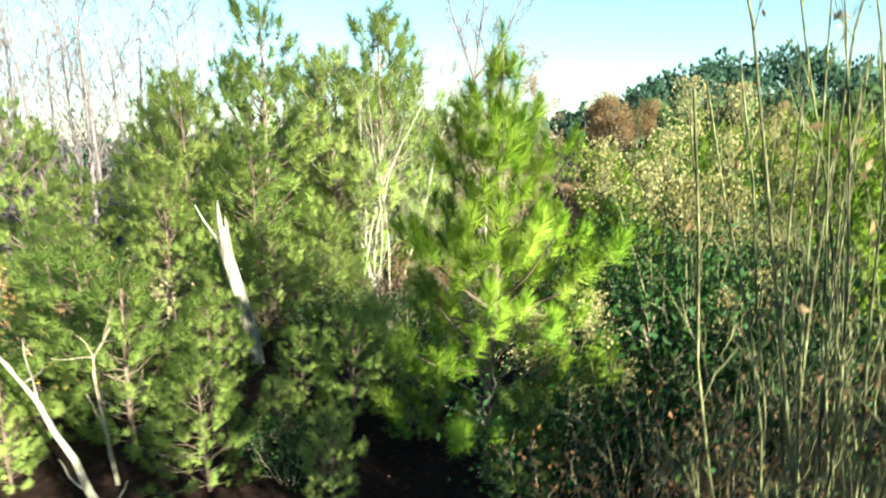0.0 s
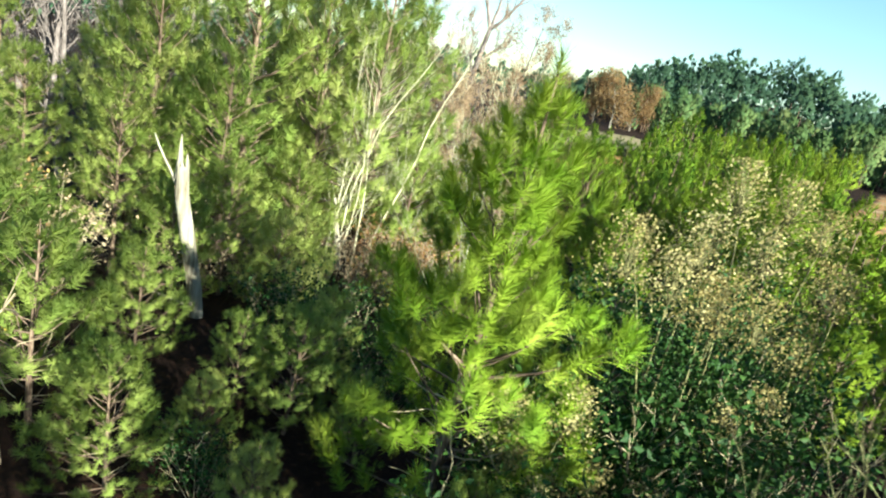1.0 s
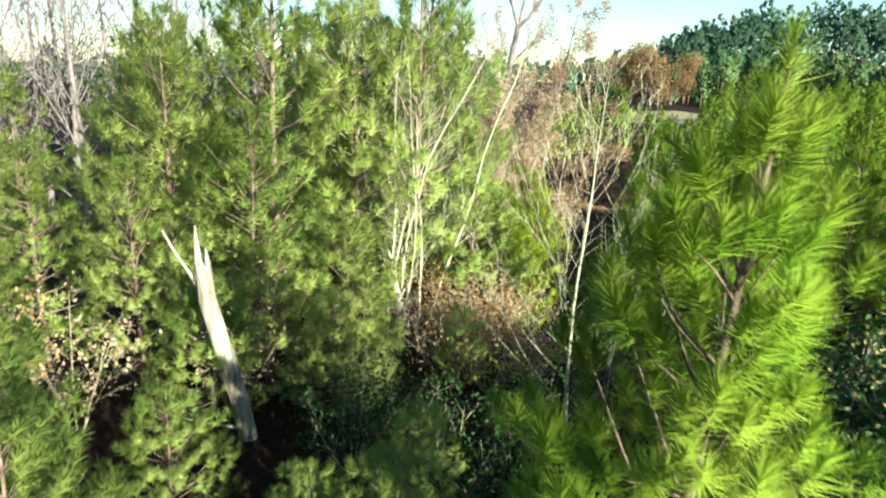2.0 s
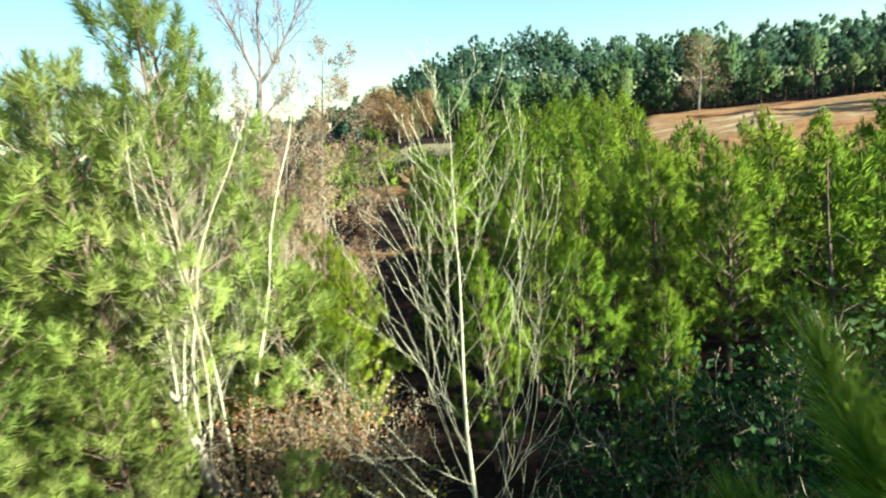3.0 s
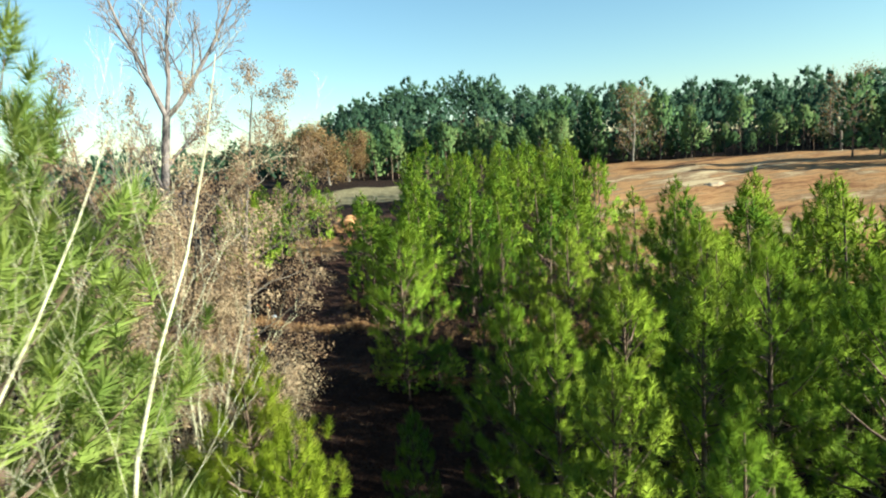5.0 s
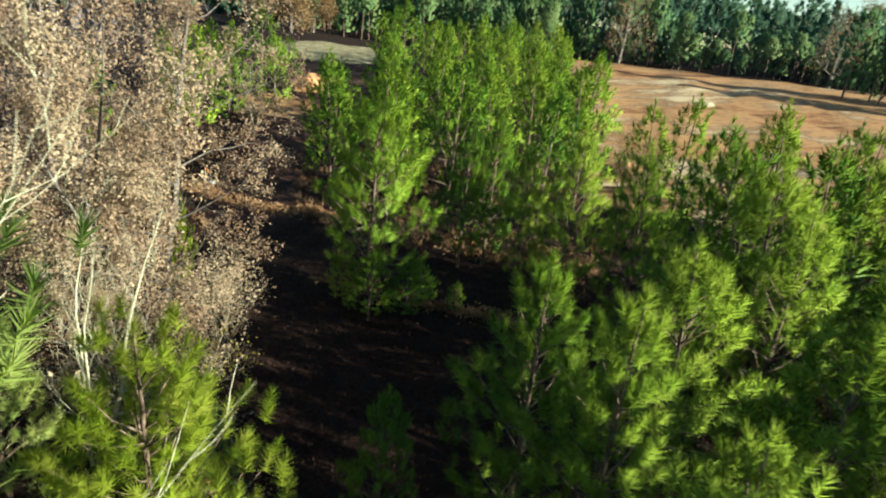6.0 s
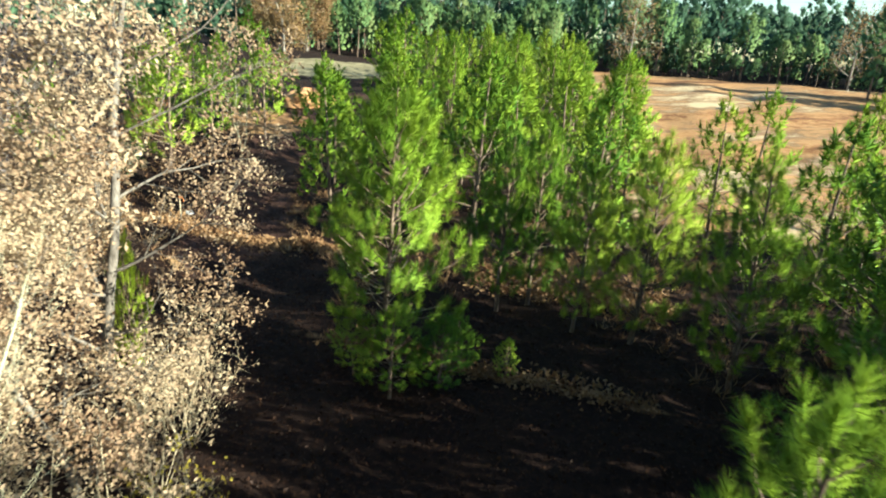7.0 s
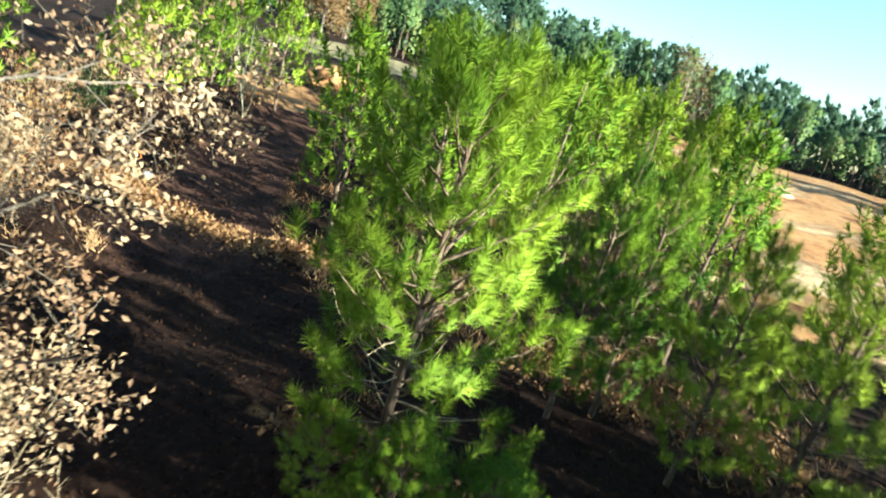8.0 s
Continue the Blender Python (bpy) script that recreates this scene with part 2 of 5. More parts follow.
def puffs(geo, centre, way, size, rng, blades, width, heart, core=0.5, stretch=1.5, round_off=0.5):
    """Brushes of needles at the ends of shoots: a packed, uneven heart and thin needles that sweep out and forward from it.
    The needles' normals follow the round of brush and crown, as masses of fine needles catch the light."""
    n = len(centre)
    way = unit(way)
    a = unit(np.cross(way, unit(rng.normal(size=(n, 3)))))
    b = np.cross(way, a)
    axes = np.stack([a, b, way * stretch], axis=1) * size[:, None, None]
    body = unit(centre - heart)

    def normals(v):
        swell = unit(v - centre[:, None] + way[:, None] * size[:, None, None] * 0.3)
        return unit(swell * round_off + body[:, None] * (1 - round_off) + np.array([0, 0, 0.25]))

    s = rng.random((n, blades, 1)) ** 0.85
    turn = rng.random((n, blades, 1)) * 2 * math.pi
    out = np.cos(turn) * a[:, None] + np.sin(turn) * b[:, None]
    lean_out = (1.35 - 0.95 * s) * (0.75 + 0.5 * rng.random((n, blades, 1)))
    root = way[:, None] * size[:, None, None] * (s * 1.3 - 0.7) * stretch * 0.55
    tip = root + (np.sin(lean_out) * out + np.cos(lean_out) * way[:, None]) * size[:, None, None] * (0.8 + 0.4 * rng.random((n, blades, 1)))
    side = unit(np.cross(tip - root, rng.normal(size=(n, blades, 3)))) * width * 0.5
    v = np.stack([root - side, root + side, tip], axis=2) + centre[:, None, None]
    nrm = normals(v.reshape(n, -1, 3)).reshape(v.shape)
    f = np.arange(n * blades * 3).reshape(-1, 3)
    flat = np.cross(v[:, :, 1] - v[:, :, 0], v[:, :, 2] - v[:, :, 0])
    wrong = ((flat * nrm.mean(axis=2)).sum(axis=-1) < 0).ravel()
    f[wrong] = f[wrong][:, ::-1]
    geo.add(v.reshape(-1, 3), f)
    geo.soft.append(nrm.reshape(-1, 3))
    k = len(OCT_V)
    w = np.einsum("vk,nkc->nvc", OCT_V * (core, core, max(core, 0.55)), axes) * (0.7 + 0.6 * rng.random((n, k, 1))) + centre[:, None]
    geo.add(w.reshape(-1, 3), (np.arange(n)[:, None, None] * k + np.array(OCT_F)[None]).reshape(-1, 3))
    geo.soft.append(normals(w).reshape(-1, 3))


def fingers(geo, base, axis, length, radius, rng, blades, width, heart, round_off=0.4):
    """Upright shoots clothed in needles: long needles that stand out below and sweep forward into a broad, rounded brush."""
    n = len(base)
    axis = unit(axis)
    a = unit(np.cross(axis, unit(rng.normal(size=(n, 3)))))
    b = np.cross(axis, a)
    body = unit(base - heart)
    middle = base + axis * (length * 0.45)[:, None]

    def normals(p):
        return unit(unit(p - middle[:, None]) * round_off + body[:, None] * (1 - round_off) + np.array([0, 0, 0.2]))

    s = rng.random((n, blades, 1)) ** 0.8
    turn = rng.random((n, blades, 1)) * 2 * math.pi
    out = np.cos(turn) * a[:, None] + np.sin(turn) * b[:, None]
    lean = (1.25 - 0.95 * s ** 2) * (0.65 + 0.6 * rng.random((n, blades, 1)))
    root = base[:, None] + axis[:, None] * (length[:, None, None] * s * 0.8)
    tip = root + (np.sin(lean) * out + np.cos(lean) * axis[:, None]) * radius[:, None, None] * (0.85 + 0.45 * rng.random((n, blades, 1)))
    side = unit(np.cross(tip - root, rng.normal(size=(n, blades, 3)))) * width * 0.5
    v = np.stack([root - side, root + side, tip], axis=2)
    nrm = normals(v.reshape(n, -1, 3)).reshape(v.shape)
    f = np.arange(n * blades * 3).reshape(-1, 3)
    flat = np.cross(v[:, :, 1] - v[:, :, 0], v[:, :, 2] - v[:, :, 0])
    wrong = ((flat * nrm.mean(axis=2)).sum(axis=-1) < 0).ravel()
    f[wrong] = f[wrong][:, ::-1]
    geo.add(v.reshape(-1, 3), f)
    geo.soft.append(nrm.reshape(-1, 3))


def leaves(geo, pts, size, rng, droop=0.3, slim=0.55):
    """Small folded leaves, each of two halves."""
    n = len(pts)
    d = unit(rng.normal(size=(n, 3)) + np.array([0, 0, -droop]))
    a = unit(np.cross(d, unit(rng.normal(size=(n, 3)))))
    up = np.cross(d, a)
    s = size * (0.6 + 0.7 * rng.random((n, 1)))
    mid = pts + d * s * 0.5
    v = np.stack([pts, mid + a * s * slim * 0.5 + up * s * 0.16, pts + d * s, mid - a * s * slim * 0.5 + up * s * 0.16], axis=1).reshape(-1, 3)
    i = np.arange(n)[:, None] * 4
    f = np.concatenate([i + [0, 1, 2], i + [0, 2, 3]])
    geo.add(v, f)


def bent(start, way, length, rng, steps=6, wander=0.12, lift=0.0):
    """A wandering line, with a pull up (or down) on the way."""
    p, d = np.asarray(start, dtype=np.float64), unit(way)
    pts = [p]
    for _ in range(steps):
        d = unit(d + rng.normal(size=3) * wander + np.array([0, 0, lift]))
        p = p + d * length / steps
        pts.append(p)
    return np.array(pts)


# ---------------------------------------------------------------- trees
def pine(height, radius, base_at, rng, whorls=13, shoots=8, blades=30, width=0.016, puff=0.17, needles=PINE, lean=0.03, profile=0.8, wander=0.018,
         dead=6, split=8, label="", gap=0.0, keep=400, core=0.16, kind="pine_tree", stretch=1.4, round_off=0.55):
    """A young pine: tapered trunk, whorls of rising limbs, brushes of needles on every shoot, bare dead limbs below."""
    tree = new(kind)
    tagged(tree, label or "young green pine tree with upswept needle brushes", "pine tree")
    r0 = 0.013 * height + 0.012
    spine = bent((0, 0, -0.15), (rng.normal() * lean, rng.normal() * lean, 1), height + 0.15, rng, 12, wander, 0.05)
    g = Geo()
    tube(g, spine, np.linspace(r0, 0.012, len(spine)), 8)

    def on_spine(h):
        k = min(max((h + 0.15) / (height + 0.15) * 12, 0), 11.999)
        return spine[int(k)] + (spine[int(k) + 1] - spine[int(k)]) * (k - int(k))

    limbs, bases, ways = [], [], []
    low = height * base_at
    turn = rng.random() * 6.28
    for w in range(whorls):
        u = w / (whorls - 1)
        h = low + (height * 0.97 - low) * u ** 0.92
        reach = radius * (1 - u ** 1.5) ** profile * (0.7 + 0.3 * min(1, u * 4)) + 0.14
        count = rng.integers(4, 7) if u < 0.85 else 3
        for c in range(count):
            if rng.random() < gap:
                continue
            turn += 6.28 / count * (0.8 + 0.4 * rng.random())
            rise = 0.35 + 0.75 * u + rng.normal() * 0.12
            ln = reach * (0.72 + 0.42 * rng.random())
            d = np.array([math.cos(turn), math.sin(turn), rise])
            line = bent(on_spine(h + rng.normal() * 0.08), d, ln * 1.05, rng, 3, 0.10, 0.09)
            limbs.append((line, 0.010 + 0.012 * ln / max(radius, 0.5)))
            nodes = max(1, int(round(shoots * 0.42 * (0.35 + ln / radius))))
            for node in range(nodes):
                s = 1.0 - 0.62 * node / max(nodes, 2) - 0.08 * rng.random()
                q = min(s * 3, 2.999)
                away = unit(rng.normal(size=3) * np.array([1, 1, 0.45]))
                p = line[int(q)] + (line[int(q) + 1] - line[int(q)]) * (q - int(q)) + away * (0.0 if node == 0 else 0.30 * ln * (0.4 + 0.6 * rng.random()))
                lead = unit(unit(d) * 0.55 + away * 0.3 + rng.normal(size=3) * 0.25 + np.array([0, 0, 0.8]))
                bases.append(p + lead * puff * 0.5)
                ways.append(lead)
    for drop in (0.0, 0.22):
        bases.append(on_spine(height - drop))
        ways.append(np.array([0, 0, 1.0]))
    bases.append(on_spine(height - 0.1))
    ways.append(np.array([0, 0, 1.0]))
    order = sorted(range(len(limbs)), key=lambda i: -len(limbs[i][0]) * limbs[i][1])
    for n, i in enumerate(order[:keep]):
        line, r = limbs[i]
        gg = Geo() if n < split else g
        tube(gg, line, np.linspace(r, 0.004, len(line)), 3 if n >= split else 4)
        if n < split:
            part("branch", gg, PINE_BARK, tree)
    part("trunk", g, PINE_BARK, tree, smooth=True)
    for _ in range(dead):
        h = height * (0.12 + (base_at + 0.12) * rng.random())
        t = rng.random() * 6.28
        gg = Geo()
        line = bent(on_spine(h), (math.cos(t), math.sin(t), 0.15 + 0.5 * rng.random()), radius * (0.4 + 0.5 * rng.random()), rng, 5, 0.16, 0.03)
        tube(gg, line, np.linspace(0.014, 0.004, len(line)), 4)
        part("dead_branch", gg, TAN_TWIG, tree, "bare tan dead branch")
    crown = Geo()
    bases, ways = np.array(bases), np.array(ways)
    heart = np.stack([np.zeros(len(bases)), np.zeros(len(bases)), low * 0.6 + bases[:, 2] * 0.45], axis=-1)
    size = puff * (0.75 + 0.5 * rng.random(len(bases)))
    puffs(crown, bases, ways, size, rng, blades, width, heart, core, stretch, round_off)
    part("crown", crown, needles, tree)
    return tree


def brush_pine(height, radius, base_at, rng, whorls=11, density=4.4, long=0.38, thick=0.19, blades=60, width=0.018, profile=0.75, gap=0.0, needles=None,
               lean=0.03, dead=6, split=6, keep=400, label="", kind="pine_tree"):
    """A plantation pine: limbs in whorls that turn up, every twig ending in an upright finger of needles."""
    tree = new(kind)
    tagged(tree, label, "pine tree")
    spine = bent((0, 0, -0.15), (rng.normal() * lean, rng.normal() * lean, 1), height + 0.15, rng, 12, 0.018, 0.05)
    g = Geo()
    tube(g, spine, np.linspace(0.012 * height + 0.015, 0.012, len(spine)), 7)

    def on_spine(h):
        q = min(max((h + 0.15) / (height + 0.15) * 12, 0), 11.999)
        return spine[int(q)] + (spine[int(q) + 1] - spine[int(q)]) * (q - int(q))

    limbs, bases, ways, sizes = [], [], [], []
    low, turn = height * base_at, rng.random() * 6.28
    for w in range(whorls):
        u = w / whorls
        h = low + (height - 0.3 - low) * u ** 0.95
        reach = radius * (1 - u ** 1.35) ** profile * (0.72 + 0.28 * min(1, u * 5)) + 0.12
        count = int(rng.integers(4, 7)) if u < 0.8 else 4
        for c in range(count):
            turn += 6.28 / count * (0.75 + 0.5 * rng.random())
            if rng.random() < gap:
                continue
            ln = reach * (0.5 + 0.7 * rng.random())
            d = np.array([math.cos(turn), math.sin(turn), 0.12 + 0.95 * u + rng.normal() * 0.12])
            line = bent(on_spine(h + rng.normal() * 0.1), d, ln * 1.08, rng, 4, 0.09, 0.11)
            limbs.append((line, 0.009 + 0.013 * ln))
            count_on = max(1, int(round(ln * density + rng.random() - 0.5)))
            for m in range(count_on):
                t = 1.0 if m == 0 else 0.95 - 0.66 * (m - 0.6 * rng.random()) / count_on
                q = min(t * 4, 3.999)
                p = line[int(q)] + (line[int(q) + 1] - line[int(q)]) * (q - int(q))
                if m:
                    across = unit(np.cross(d, (0, 0, 1.0))) * (1 if m % 2 else -1)
                    p = p + (across + unit(d) * 0.5 + np.array([0, 0, 0.25]) * rng.normal()) * ln * (0.14 + 0.26 * rng.random()) * (1.15 - t * 0.5)
                bases.append(p)
                ways.append(unit(d) * 0.45 + rng.normal(size=3) * 0.2 + np.array([0, 0, 0.85]))
                sizes.append(0.8 + 0.45 * rng.random())
    for c in range(5):
        turn += 1.26
        bases.append(on_spine(height - 0.35 - 0.25 * rng.random()) + np.array([math.cos(turn), math.sin(turn), 0]) * 0.1)
        ways.append(np.array([math.cos(turn) * 0.3, math.sin(turn) * 0.3, 1.0]))
        sizes.append(0.8)
    bases.append(on_spine(height - 0.15))
    ways.append(np.array([0, 0, 1.0]))
    sizes.append(1.15)
    order = sorted(range(len(limbs)), key=lambda i: -limbs[i][1])
    for m, i in enumerate(order[:keep]):
        line, r = limbs[i]
        gg = Geo() if m < split else g
        tube(gg, line, np.linspace(r, 0.005, len(line)), 4 if m < split else 3)
        if m < split:
            part("branch", gg, PINE_BARK, tree)
    part("trunk", g, PINE_BARK, tree, smooth=True)
    for _ in range(dead):
        t = rng.random() * 6.28
        line = bent(on_spine(height * (0.1 + (base_at + 0.15) * rng.random())), (math.cos(t), math.sin(t), 0.1 + 0.5 * rng.random()), radius * (0.4 + 0.5 * rng.random()), rng, 5, 0.16, 0.03)
        gg = Geo()
        tube(gg, line, np.linspace(0.014, 0.004, len(line)), 4)
        part("dead_branch", gg, TAN_TWIG, tree, "bare tan dead branch")
    bases, ways, sizes = np.array(bases), np.array(ways), np.array(sizes)
    heart = np.stack([np.zeros(len(bases)), np.zeros(len(bases)), low * 0.6 + bases[:, 2] * 0.5], axis=-1)
    crown = Geo()
    fingers(crown, bases, ways, long * sizes, thick * sizes, rng, blades, width, heart)
    part("crown", crown, needles or PINE, tree)
    return tree


def grow(geo_of, start, way, length, radius, level, rng, spec, tips):
    """Branches that fork on; geo_of(level) is the mesh a branch goes to; tips gathers places for leaves."""
    steps = spec["steps"][level]
    line = bent(start, way, length, rng, steps, spec["wander"][level], spec["lift"][level])
    taper = spec["taper"][level]
    radii = radius * (1 - (1 - taper) * np.linspace(0, 1, steps + 1))
    tube(geo_of(level), line, radii, spec["sides"][level])
    if level >= spec["leaf_from"]:
        for s in np.linspace(0.25, 1, spec["leaf_steps"]):
            q = min(s * steps, steps - 1e-6)
            tips.append(line[int(q)] + (line[int(q) + 1] - line[int(q)]) * (q - int(q)))
    if level + 1 >= spec["levels"]:
        return
    n = spec["kids"][level]
    turn = rng.random() * 6.28
    for c in range(n):
        s = spec["from"][level] + (0.98 - spec["from"][level]) * (c + 0.6 * rng.random()) / n
        q = min(s * steps, steps - 1e-6)
        p = line[int(q)] + (line[int(q) + 1] - line[int(q)]) * (q - int(q))
        d = unit(line[int(q) + 1] - line[int(q)])
        turn += 2.4 + rng.normal() * 0.3
        side = unit(np.cross(d, np.array([math.cos(turn), math.sin(turn), 0.1])))
        a = spec["angle"][level] * (0.8 + 0.4 * rng.random())
        kid = d * math.cos(a) + side * math.sin(a)
        fall = spec.get("fall", 0.62) if level == 0 else 0.62
        ln = length * spec["ratio"][level] * (0.81 + fall * (0.5 - s)) * (0.8 + 0.4 * rng.random())
        r = radius * (1 - (1 - taper) * s) * spec["thick"][level]
        kid_geo = geo_of if level > 0 else spec["fresh"](geo_of)
        grow(kid_geo, p, kid, ln, max(r, spec["least"]), level + 1, rng, spec, tips)


BARE = dict(levels=4, steps=(10, 7, 5, 4), wander=(0.04, 0.08, 0.12, 0.15), lift=(0.03, 0.07, 0.06, 0.05), taper=(0.12, 0.2, 0.3, 0.4), kids=(20, 7, 4, 0),
            angle=(0.62, 0.55, 0.6, 0.5), ratio=(0.42, 0.42, 0.45, 0.4), thick=(0.34, 0.5, 0.6, 0.5), least=0.0035, leaf_from=2, leaf_steps=2, sides=(7, 4, 3, 3))
BARE["from"] = (0.18, 0.22, 0.25, 0.3)


def broadleaf(kind, height, rng, bark, spec, radius=None, stems=1, fan=0.25, leaf=None, leaf_size=0.1, leaf_count=0, scatter=0.18, label="", category="tree",
              lean=(0, 0), leaf_name="foliage", slim=0.55, stem_low=0.75):
    """A leafless or leafy tree or shrub: one or more stems, each main limb with its twigs a part."""
    tree = new(kind)
    tagged(tree, label, category)
    radius = radius or height * 0.0095 + 0.01
    tips = []
    for s in range(stems):
        made = []

        def fresh(same):
            if category == "shrub":
                return same
            g = Geo()
            made.append(g)
            return lambda level: g

        trunk = Geo()
        t = 6.28 * s / stems + rng.random()
        tilt = fan * (0.4 + 0.9 * rng.random()) if stems > 1 else 0.0
        h = height * (1 if s == 0 else stem_low + (1 - stem_low) * rng.random())
        grow(lambda level: trunk, (0.05 * math.cos(t) * (stems > 1), 0.05 * math.sin(t) * (stems > 1), -0.1),
             (math.cos(t) * tilt + lean[0], math.sin(t) * tilt + lean[1], 1), h, radius * (0.75 + 0.25 * (s == 0)), 0, rng, dict(spec, fresh=fresh), tips)
        part("trunk" if stems == 1 else "stem", trunk, bark, tree, smooth=True)
        for g in made:
            part("branch", g, bark, tree)
    if leaf and leaf_count:
        tips = np.array(tips)
        pick = tips[rng.integers(0, len(tips), leaf_count)] + rng.normal(size=(leaf_count, 3)) * scatter
        pick = pick[pick[:, 2] > 0.05]
        g = Geo()
        leaves(g, pick, leaf_size, rng, slim=slim)
        part(leaf_name, g, leaf, tree)
    return tree


# ---------------------------------------------------------------- ground
def ss(x, a, b):
    t = np.clip((np.asarray(x, dtype=np.float64) - a) / (b - a), 0, 1)
    return t * t * (3 - 2 * t)


def bank(az, marks, values):
    return np.interp(az, marks, values)


def height_at(x, y):
    """The lie of the land: a low bank at the start, a level track, a rise to the clearing, a wooded hill."""
    x, y = np.asarray(x, dtype=np.float64), np.asarray(y, dtype=np.float64)
    z = 2.2 * (1 - ss(y, 13, 27)) * (1 - 0.75 * ss(x, 5, 16)) * ss(x, -60, -25)
    u = (x - 10) * 0.72 + (y - 30) * 0.69
    z = z + 3.8 * ss(u, 6, 95) + 1.6 * ss(y - 0.2 * x, 48, 62) * (1 - ss(x, 30, 55))
    r, az = np.hypot(x, y - 15), np.degrees(np.arctan2(x, y - 15))
    hill = bank(az, (-180, -60, 0, 14, 17, 20, 23, 27, 33, 37, 41, 47, 53, 58, 70, 120, 180), (0, 0, 0, 0, 1.0, 5.0, 8.6, 13.2, 14.0, 10.0, 7.4, 6.4, 4.8, 3.0, 1.6, 0, 0))
    z = z + hill * ss(r, 120, 190) * (1 - 0.7 * ss(r, 230, 700))
    z = z + 0.10 * np.sin(x * 0.7 + 1.3 * np.sin(y * 0.31)) * np.cos(y * 0.6) + 0.05 * np.sin(x * 2.1) * np.sin(y * 1.7 + x)
    return z


TRACK = ((3.0, 10.0), (3.2, 20.0), (5.2, 28.0), (6.7, 35.0), (7.6, 44.0), (11.2, 53.0), (16.6, 61.0), (23.0, 68.0))


def from_track(x, y):
    """Metres to the middle of the dirt track."""
    best = np.full(np.shape(x), 1e9)
    for (ax, ay), (bx, by) in zip(TRACK, TRACK[1:]):
        t = np.clip(((x - ax) * (bx - ax) + (y - ay) * (by - ay)) / ((bx - ax) ** 2 + (by - ay) ** 2), 0, 1)
        best = np.minimum(best, np.hypot(x - ax - t * (bx - ax), y - ay - t * (by - ay)))
    return best


def cleared(x, y):
    """1 inside the bulldozed clearing."""
    u = x * 0.72 + y * 0.69
    r, az = np.hypot(x, y - 15), np.degrees(np.arctan2(x, y - 15))
    return ss(u, 42, 47) * ss(x, 21, 26) * ss(az, 41, 45) * (1 - ss(r, 112, 118)) * (1 - ss(az, 92, 100))


def uneven(x, y):
    """Humps and ruts of the forest floor."""
    return np.array([noise.noise(Vector((a * 0.9, b * 0.9, 0.3))) + 0.5 * noise.noise(Vector((a * 2.7, b * 2.7, 1.3))) for a, b in zip(x, y)])


def floor_at(x, y):
    """The ground's own surface, with its ruts, outside the clearing."""
    d = from_track(x, y)
    return height_at(x, y) + 0.10 * uneven(x, y) - 0.10 * (1 - ss(d, 1.2, 2.4)) + 0.08 * np.exp(-((d - 2.5) / 0.5) ** 2)


# strips towards the sun kept free of pines, where lit bands cross the floor
LANES = ((9.1, 44.5, -6, 24), (9.0, 35.4, -4, 7), (15.5, 36.8, -3, 14))


def build_ground():
    rings = np.concatenate([np.arange(0.4, 48, 0.4), 48 * 1.045 ** np.arange(0, 95)])
    spokes = 200
    ang = np.arange(spokes) * 2 * math.pi / spokes
    x = np.concatenate([[8], (8 + rings[:, None] * np.sin(ang)).ravel()])
    y = np.concatenate([[26], (26 + rings[:, None] * np.cos(ang)).ravel()])
    z = height_at(x, y)
    rough = uneven(x, y)
    d = from_track(x, y)
    clear = cleared(x, y)
    z = z + 0.10 * rough - 0.10 * (1 - ss(d, 1.2, 2.4)) + 0.08 * np.exp(-((d - 2.5) / 0.5) ** 2)
    # low windrows of pushed soil across the clearing
    row = (x * 0.60 - y * 0.80) * 0.35
    z = z + clear * (0.22 * np.abs(np.sin(row + 0.5 * rough)) + 0.25 * rough)
    g = Geo()
    g.v, g.n = [np.stack([x, y, z], axis=-1)], len(x)
    j = np.arange(spokes)
    k = (j + 1) % spokes
    g.f.append(np.stack([np.zeros(spokes, int), 1 + k, 1 + j], axis=-1))
    i = 1 + np.arange(len(rings) - 1)[:, None] * spokes
    g.f.append(np.stack([i + j, i + k, i + spokes + k, i + spokes + j], axis=-1).reshape(-1, 4))
    me = g.mesh("ground", GROUND, smooth=True)
    me.flip_normals()
    field = (1 - ss(np.hypot(x - 31, y - 88), 7, 13)) * (y > 67) * 0.7
    # mask of the painted sun bands, one along each lane
    straw = np.zeros(len(x))
    for (lx, ly, a, b), lo, hi, wide in zip(LANES, (-6.5, -2.5, -2.5), (2.5, 6.0, 3.5), (1.0, 0.35, 1.3)):
        s, q = (x - lx) * 0.60 - (y - ly) * 0.80, (x - lx) * 0.80 + (y - ly) * 0.60
        straw = np.maximum(straw, np.exp(-(q / wide) ** 2) * ss(s, lo - 1, lo) * (1 - ss(s, hi, hi + 1)) * 0.62)
    # lighter dirt starts past y = 39: the near track's shade is painted in
    for name, values in (("track", 0.75 * (1 - ss(d, 1.4, 2.8)) * ss(y, 39, 46)), ("bare", np.clip(clear * 0.9 + 0.6 * (np.hypot(x - 14.5, y - 62) < 3), 0, 1)), ("field", field), ("straw", straw)):
        me.attributes.new(name, "FLOAT", "POINT").data.foreach_set("value", values.astype(np.float32))
    return tagged(new("ground", me), "red clay ground with shade-dark leaf litter, painted sun bands, a dirt track and a bare graded clearing", "ground", kind="structure")


build_ground()


def spot(x, y, size=1.0, turn=0.0, tall=1.0):
    return pose(x, y, float(height_at(x, y)) - 0.03, 0, 0, turn) @ Matrix.Diagonal((size, size, size * tall, 1))


rng = np.random.default_rng(7)

